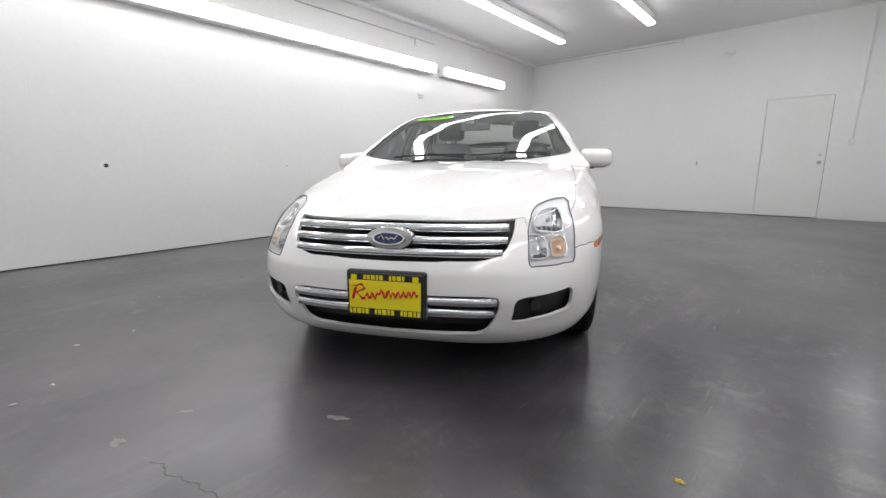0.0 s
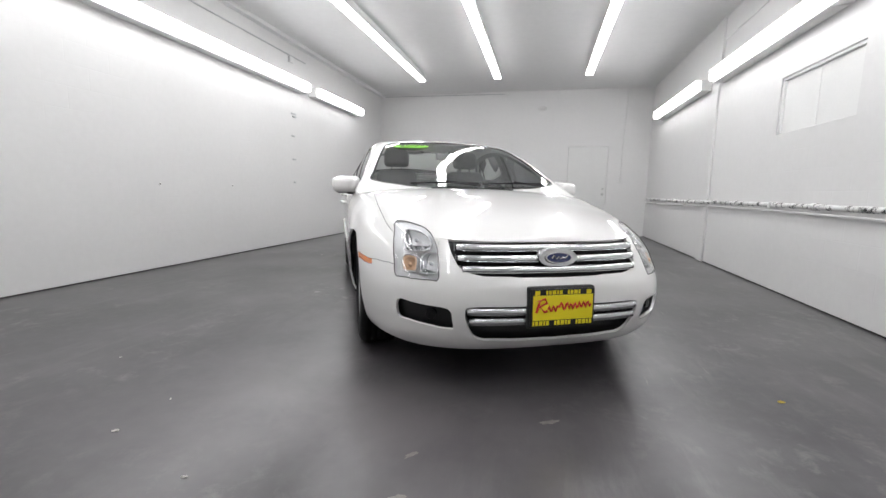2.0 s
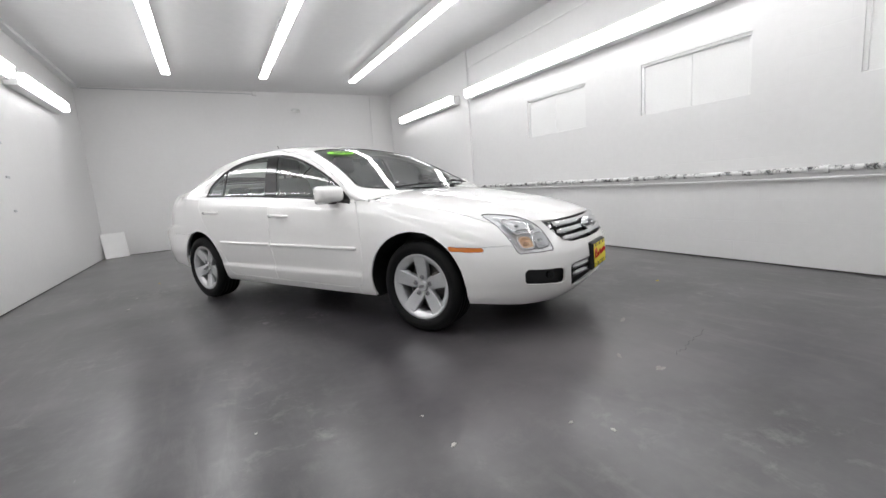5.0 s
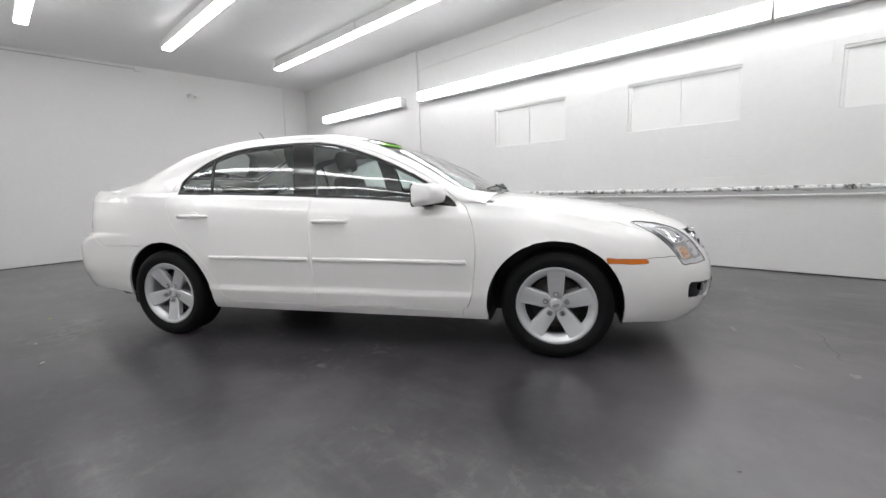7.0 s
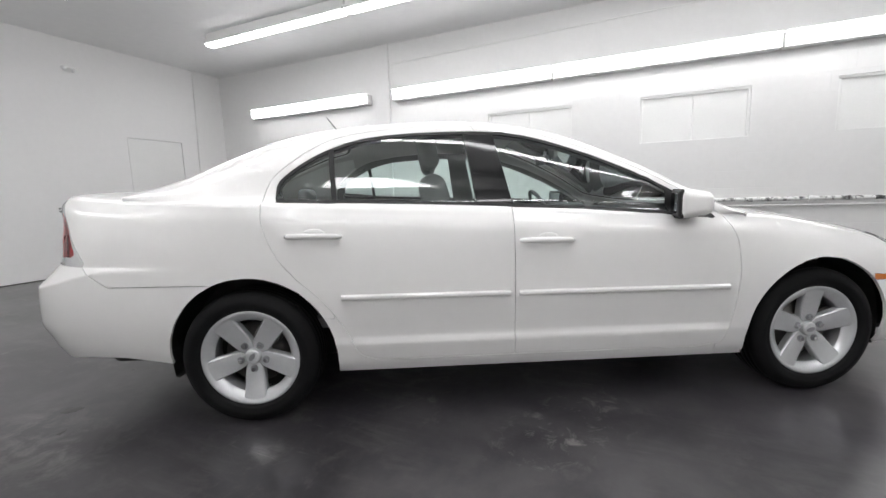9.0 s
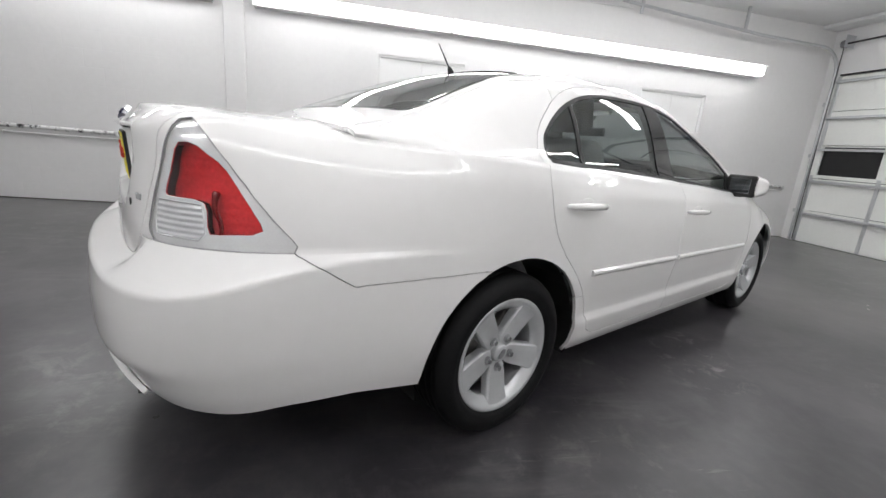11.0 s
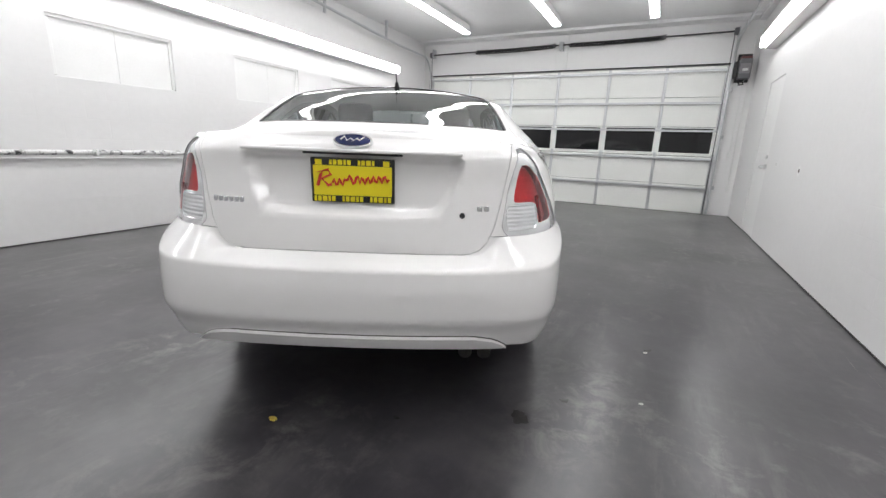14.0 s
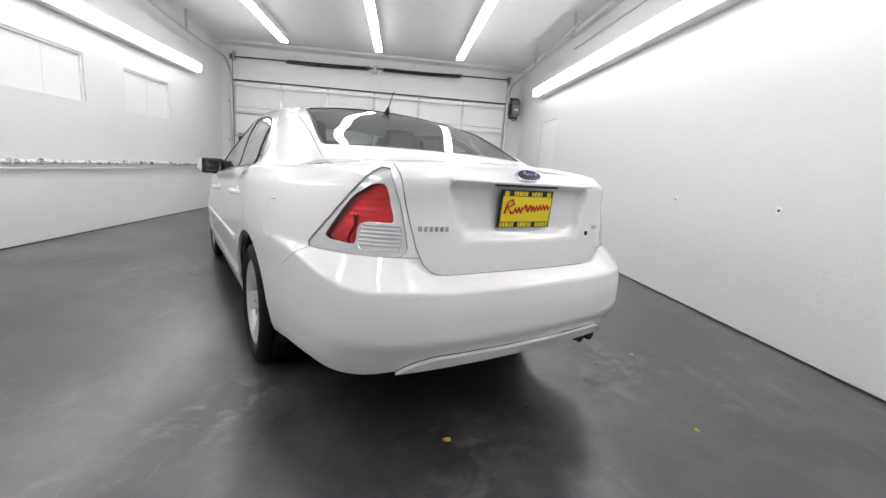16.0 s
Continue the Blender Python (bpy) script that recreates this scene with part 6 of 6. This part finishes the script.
for p in ((-0.18, 0.0), (0.18, 0.0), (0.0, -0.18)):
    rod(bm, (0, 0, 0), (*p, 0), 0.014, sides=8)
part("wheel_hub", bm, CABINPLASTIC, wh)
im = new("inner_mirror")
im.parent = CAR
part("mirror_shell", boxed(-0.12, 0.12, -0.33, -0.30, 1.205, 1.265, 0.012, 2), CABINPLASTIC, im)
bm = bmesh.new()
rod(bm, (0, -0.335, 1.29), (0, -0.32, 1.24), 0.010, sides=8)
part("mirror_arm", bm, CABINPLASTIC, im)

# wipers
for x0, y0, x1, y1 in ((0.08, -1.045, 0.60, -0.955), (-0.46, -1.02, 0.05, -1.035)):
    w = new("wiper")
    w.parent = CAR
    za = lambda x, y: roof_z(y) - (roof_z(y) - rail_z(y)) * (abs(x) / rail_x(y)) ** 2.1
    bm = bmesh.new()
    line = [(x0 + (x1 - x0) * t, y0 + (y1 - y0) * t + 0.012, 0) for t in np.linspace(0, 1, 9)]
    tube(bm, [(x, y, max(za(x, y), hood_z(y) - 0.02) + 0.016) for x, y, _ in line], 0.007, 6)
    part("wiper_blade", bm, DARK, w)
    bm = bmesh.new()
    tube(bm, [(x1, y1 - 0.03, za(x1, y1 - 0.03) + 0.02), ((x0 + x1) / 2, (y0 + y1) / 2, za((x0 + x1) / 2, (y0 + y1) / 2) + 0.03)], 0.008, 6)
    part("wiper_arm", bm, DARK, w)

# roof aerial
ae = new("aerial")
ae.parent = CAR
ae["label"] = "black whip aerial on a rubber foot"
bm = bmesh.new()
rod(bm, (0, 0.955, 1.385), (0, 0.985, 1.44), 0.026, 0.008, 16)
part("aerial_foot", bm, RUBBER, ae)
bm = bmesh.new()
rod(bm, (0, 0.98, 1.43), (0, 1.06, 1.535), 0.0042, 0.0022, 8)
part("aerial_whip", bm, RUBBER, ae)

# year sticker inside the top of the windshield
def shield_place(x, y, lift=0.0):
    return Vector((x, y, roof_z(y) - (roof_z(y) - rail_z(y)) * (abs(x) / rail_x(y)) ** 2.1 + lift))


bm = bmesh.new()
centre = Vector((-0.34, -0.305, 0))
n = 40
ring = [bm.verts.new(shield_place(centre.x + 0.155 * math.cos(math.tau * k / n), centre.y + 0.052 * math.sin(math.tau * k / n), 0.004)) for k in range(n)]
mid = bm.verts.new(shield_place(centre.x, centre.y, 0.004))
for k in range(n):
    bm.faces.new((ring[k], ring[(k + 1) % n], mid))
bmesh.ops.recalc_face_normals(bm, faces=bm.faces)
sticker = part("year_sticker", bm, GREEN, CAR, "lime green oval year sticker")
txt = bpy.data.curves.new("year", "FONT")
txt.body, txt.size, txt.align_x, txt.align_y, txt.extrude, txt.shear = "2009", 0.115, "CENTER", "CENTER", 0.0008, 0.2
tob = bpy.data.objects.new("year_curve", txt)
scene.collection.objects.link(tob)
dg = bpy.context.evaluated_depsgraph_get()
tme = bpy.data.meshes.new_from_object(tob.evaluated_get(dg))
bpy.data.objects.remove(tob)
tme.materials.clear()
tme.materials.append(DARK)
num = new("year_number", tme)
num.parent = sticker
u = (shield_place(-0.24, -0.305) - shield_place(-0.44, -0.305)).normalized()
v = (shield_place(-0.34, -0.27) - shield_place(-0.34, -0.34)).normalized()
wv = u.cross(v).normalized()
v = wv.cross(u)
num.matrix_basis = Matrix.Translation(shield_place(-0.34, -0.305, 0.011)) @ Matrix((u, v, wv)).transposed().to_4x4()
SKIN.free()

# ---- bits and stains on the floor ----
CHIP = surface("pale_paint_chip", (0.5, 0.48, 0.45), 0.7, vary=0.15, scale=80)
LEAF = surface("dry_yellow_leaf", (0.48, 0.36, 0.06), 0.7, vary=0.2, scale=80)
STAIN = surface("dark_oil_stain", (0.016, 0.014, 0.013), 0.3, vary=0.3, scale=30)
SCUFF = surface("bare_scuffed_concrete", (0.22, 0.21, 0.195), 0.6, vary=0.3, scale=40)


def flake(name, label, category, x, y, size, long, turn, material, lift, seed):
    """A thin ragged flake or a flat stain on the floor."""
    bm = bmesh.new()
    n = 22
    size *= 0.65
    ring = []
    for k in range(n):
        a = math.tau * k / n
        r = size * (1 + 0.55 * noise.noise(Vector((math.cos(a) * 1.7, math.sin(a) * 1.7, seed))) + 0.3 * noise.noise(Vector((math.cos(a) * 5, math.sin(a) * 5, seed))))
        ring.append(bm.verts.new((r * math.cos(a) * long, r * math.sin(a), lift * (1 + 0.8 * noise.noise(Vector((a, seed, 0)))))))
    mid = bm.verts.new((0, 0, lift * 1.6))
    low = [bm.verts.new((v.co.x * 1.02, v.co.y * 1.02, 0.0006)) for v in ring]
    for k in range(n):
        j = (k + 1) % n
        bm.faces.new((ring[k], ring[j], mid))
        bm.faces.new((low[k], low[j], ring[j], ring[k]))
    return tagged(part(name, bm, material, at=pose(x, y, 0, 0, 0, turn)), label, category)


for k, (x, y, size, long, turn) in enumerate(((-0.55, -2.85, 0.011, 2.0, 30), (0.0, -3.13, 0.009, 2.2, 80), (-0.09, -3.0, 0.008, 2.4, 10), (-2.07, 0.845, 0.013, 1.4, 60), (-2.07, 1.39, 0.010, 1.5, 20), (-0.56, -2.6, 0.006, 1.6, 120), (-1.2, -2.3, 0.006, 1.6, 45))):
    flake("paint_chip", "small pale paint chip lying on the floor", "paint chip", x, y, size, long, turn, CHIP, 0.003, k * 3.1)
for k, (x, y, size, long, turn) in enumerate(((2.09, -1.89, 0.014, 1.5, 20), (-1.93, 2.18, 0.011, 1.6, 70), (-0.79, 2.25, 0.016, 1.4, 15))):
    flake("dry_leaf", "small dry yellow leaf on the floor", "leaf", x, y, size, long, turn, LEAF, 0.005, 20 + k * 2.3)
for k, (x, y, size, long, turn) in enumerate(((-1.63, 1.75, 0.048, 1.6, 110), (-1.77, 1.537, 0.022, 1.2, 30), (-2.08, 0.81, 0.020, 1.8, 60), (-1.2, 2.0, 0.015, 1.3, 0))):
    flake("floor_stain", "dark dried stain on the grey floor", "stain", x, y, size, long, turn, STAIN, 0.0012, 40 + k * 1.7)
bm = bmesh.new()
ring = []
for k in range(31):
    t = k / 30
    x, y = 0.80 + 0.45 * t, -2.87 + 0.10 * t + 0.035 * noise.noise(Vector((t * 7, 3.3, 0))) + 0.012 * noise.noise(Vector((t * 25, 8.1, 0)))
    w = 0.0018 + 0.002 * abs(noise.noise(Vector((t * 11, 1.7, 0))))
    ring.append((bm.verts.new((x, y - w, 0.0008)), bm.verts.new((x, y, 0.0014)), bm.verts.new((x, y + w, 0.0008))))
for p, q in zip(ring, ring[1:]):
    bm.faces.new((p[0], q[0], q[1], p[1]))
    bm.faces.new((p[1], q[1], q[2], p[2]))
CRACK = surface("floor_crack_edge", (0.05, 0.047, 0.048), 0.5, vary=0.3, scale=30)
tagged(part("floor_crack", bm, CRACK), "thin dark crack across the painted floor", "crack")
for k, (x, y, size, long, turn) in enumerate(((0.60, -2.92, 0.030, 1.7, 5), (0.573, -2.70, 0.016, 2.4, 50), (1.05, -2.35, 0.02, 3.0, 35))):
    flake("floor_scuff", "pale scuff where the floor paint is worn", "scuff", x, y, size, long, turn, SCUFF, 0.0012, 60 + k * 1.9)
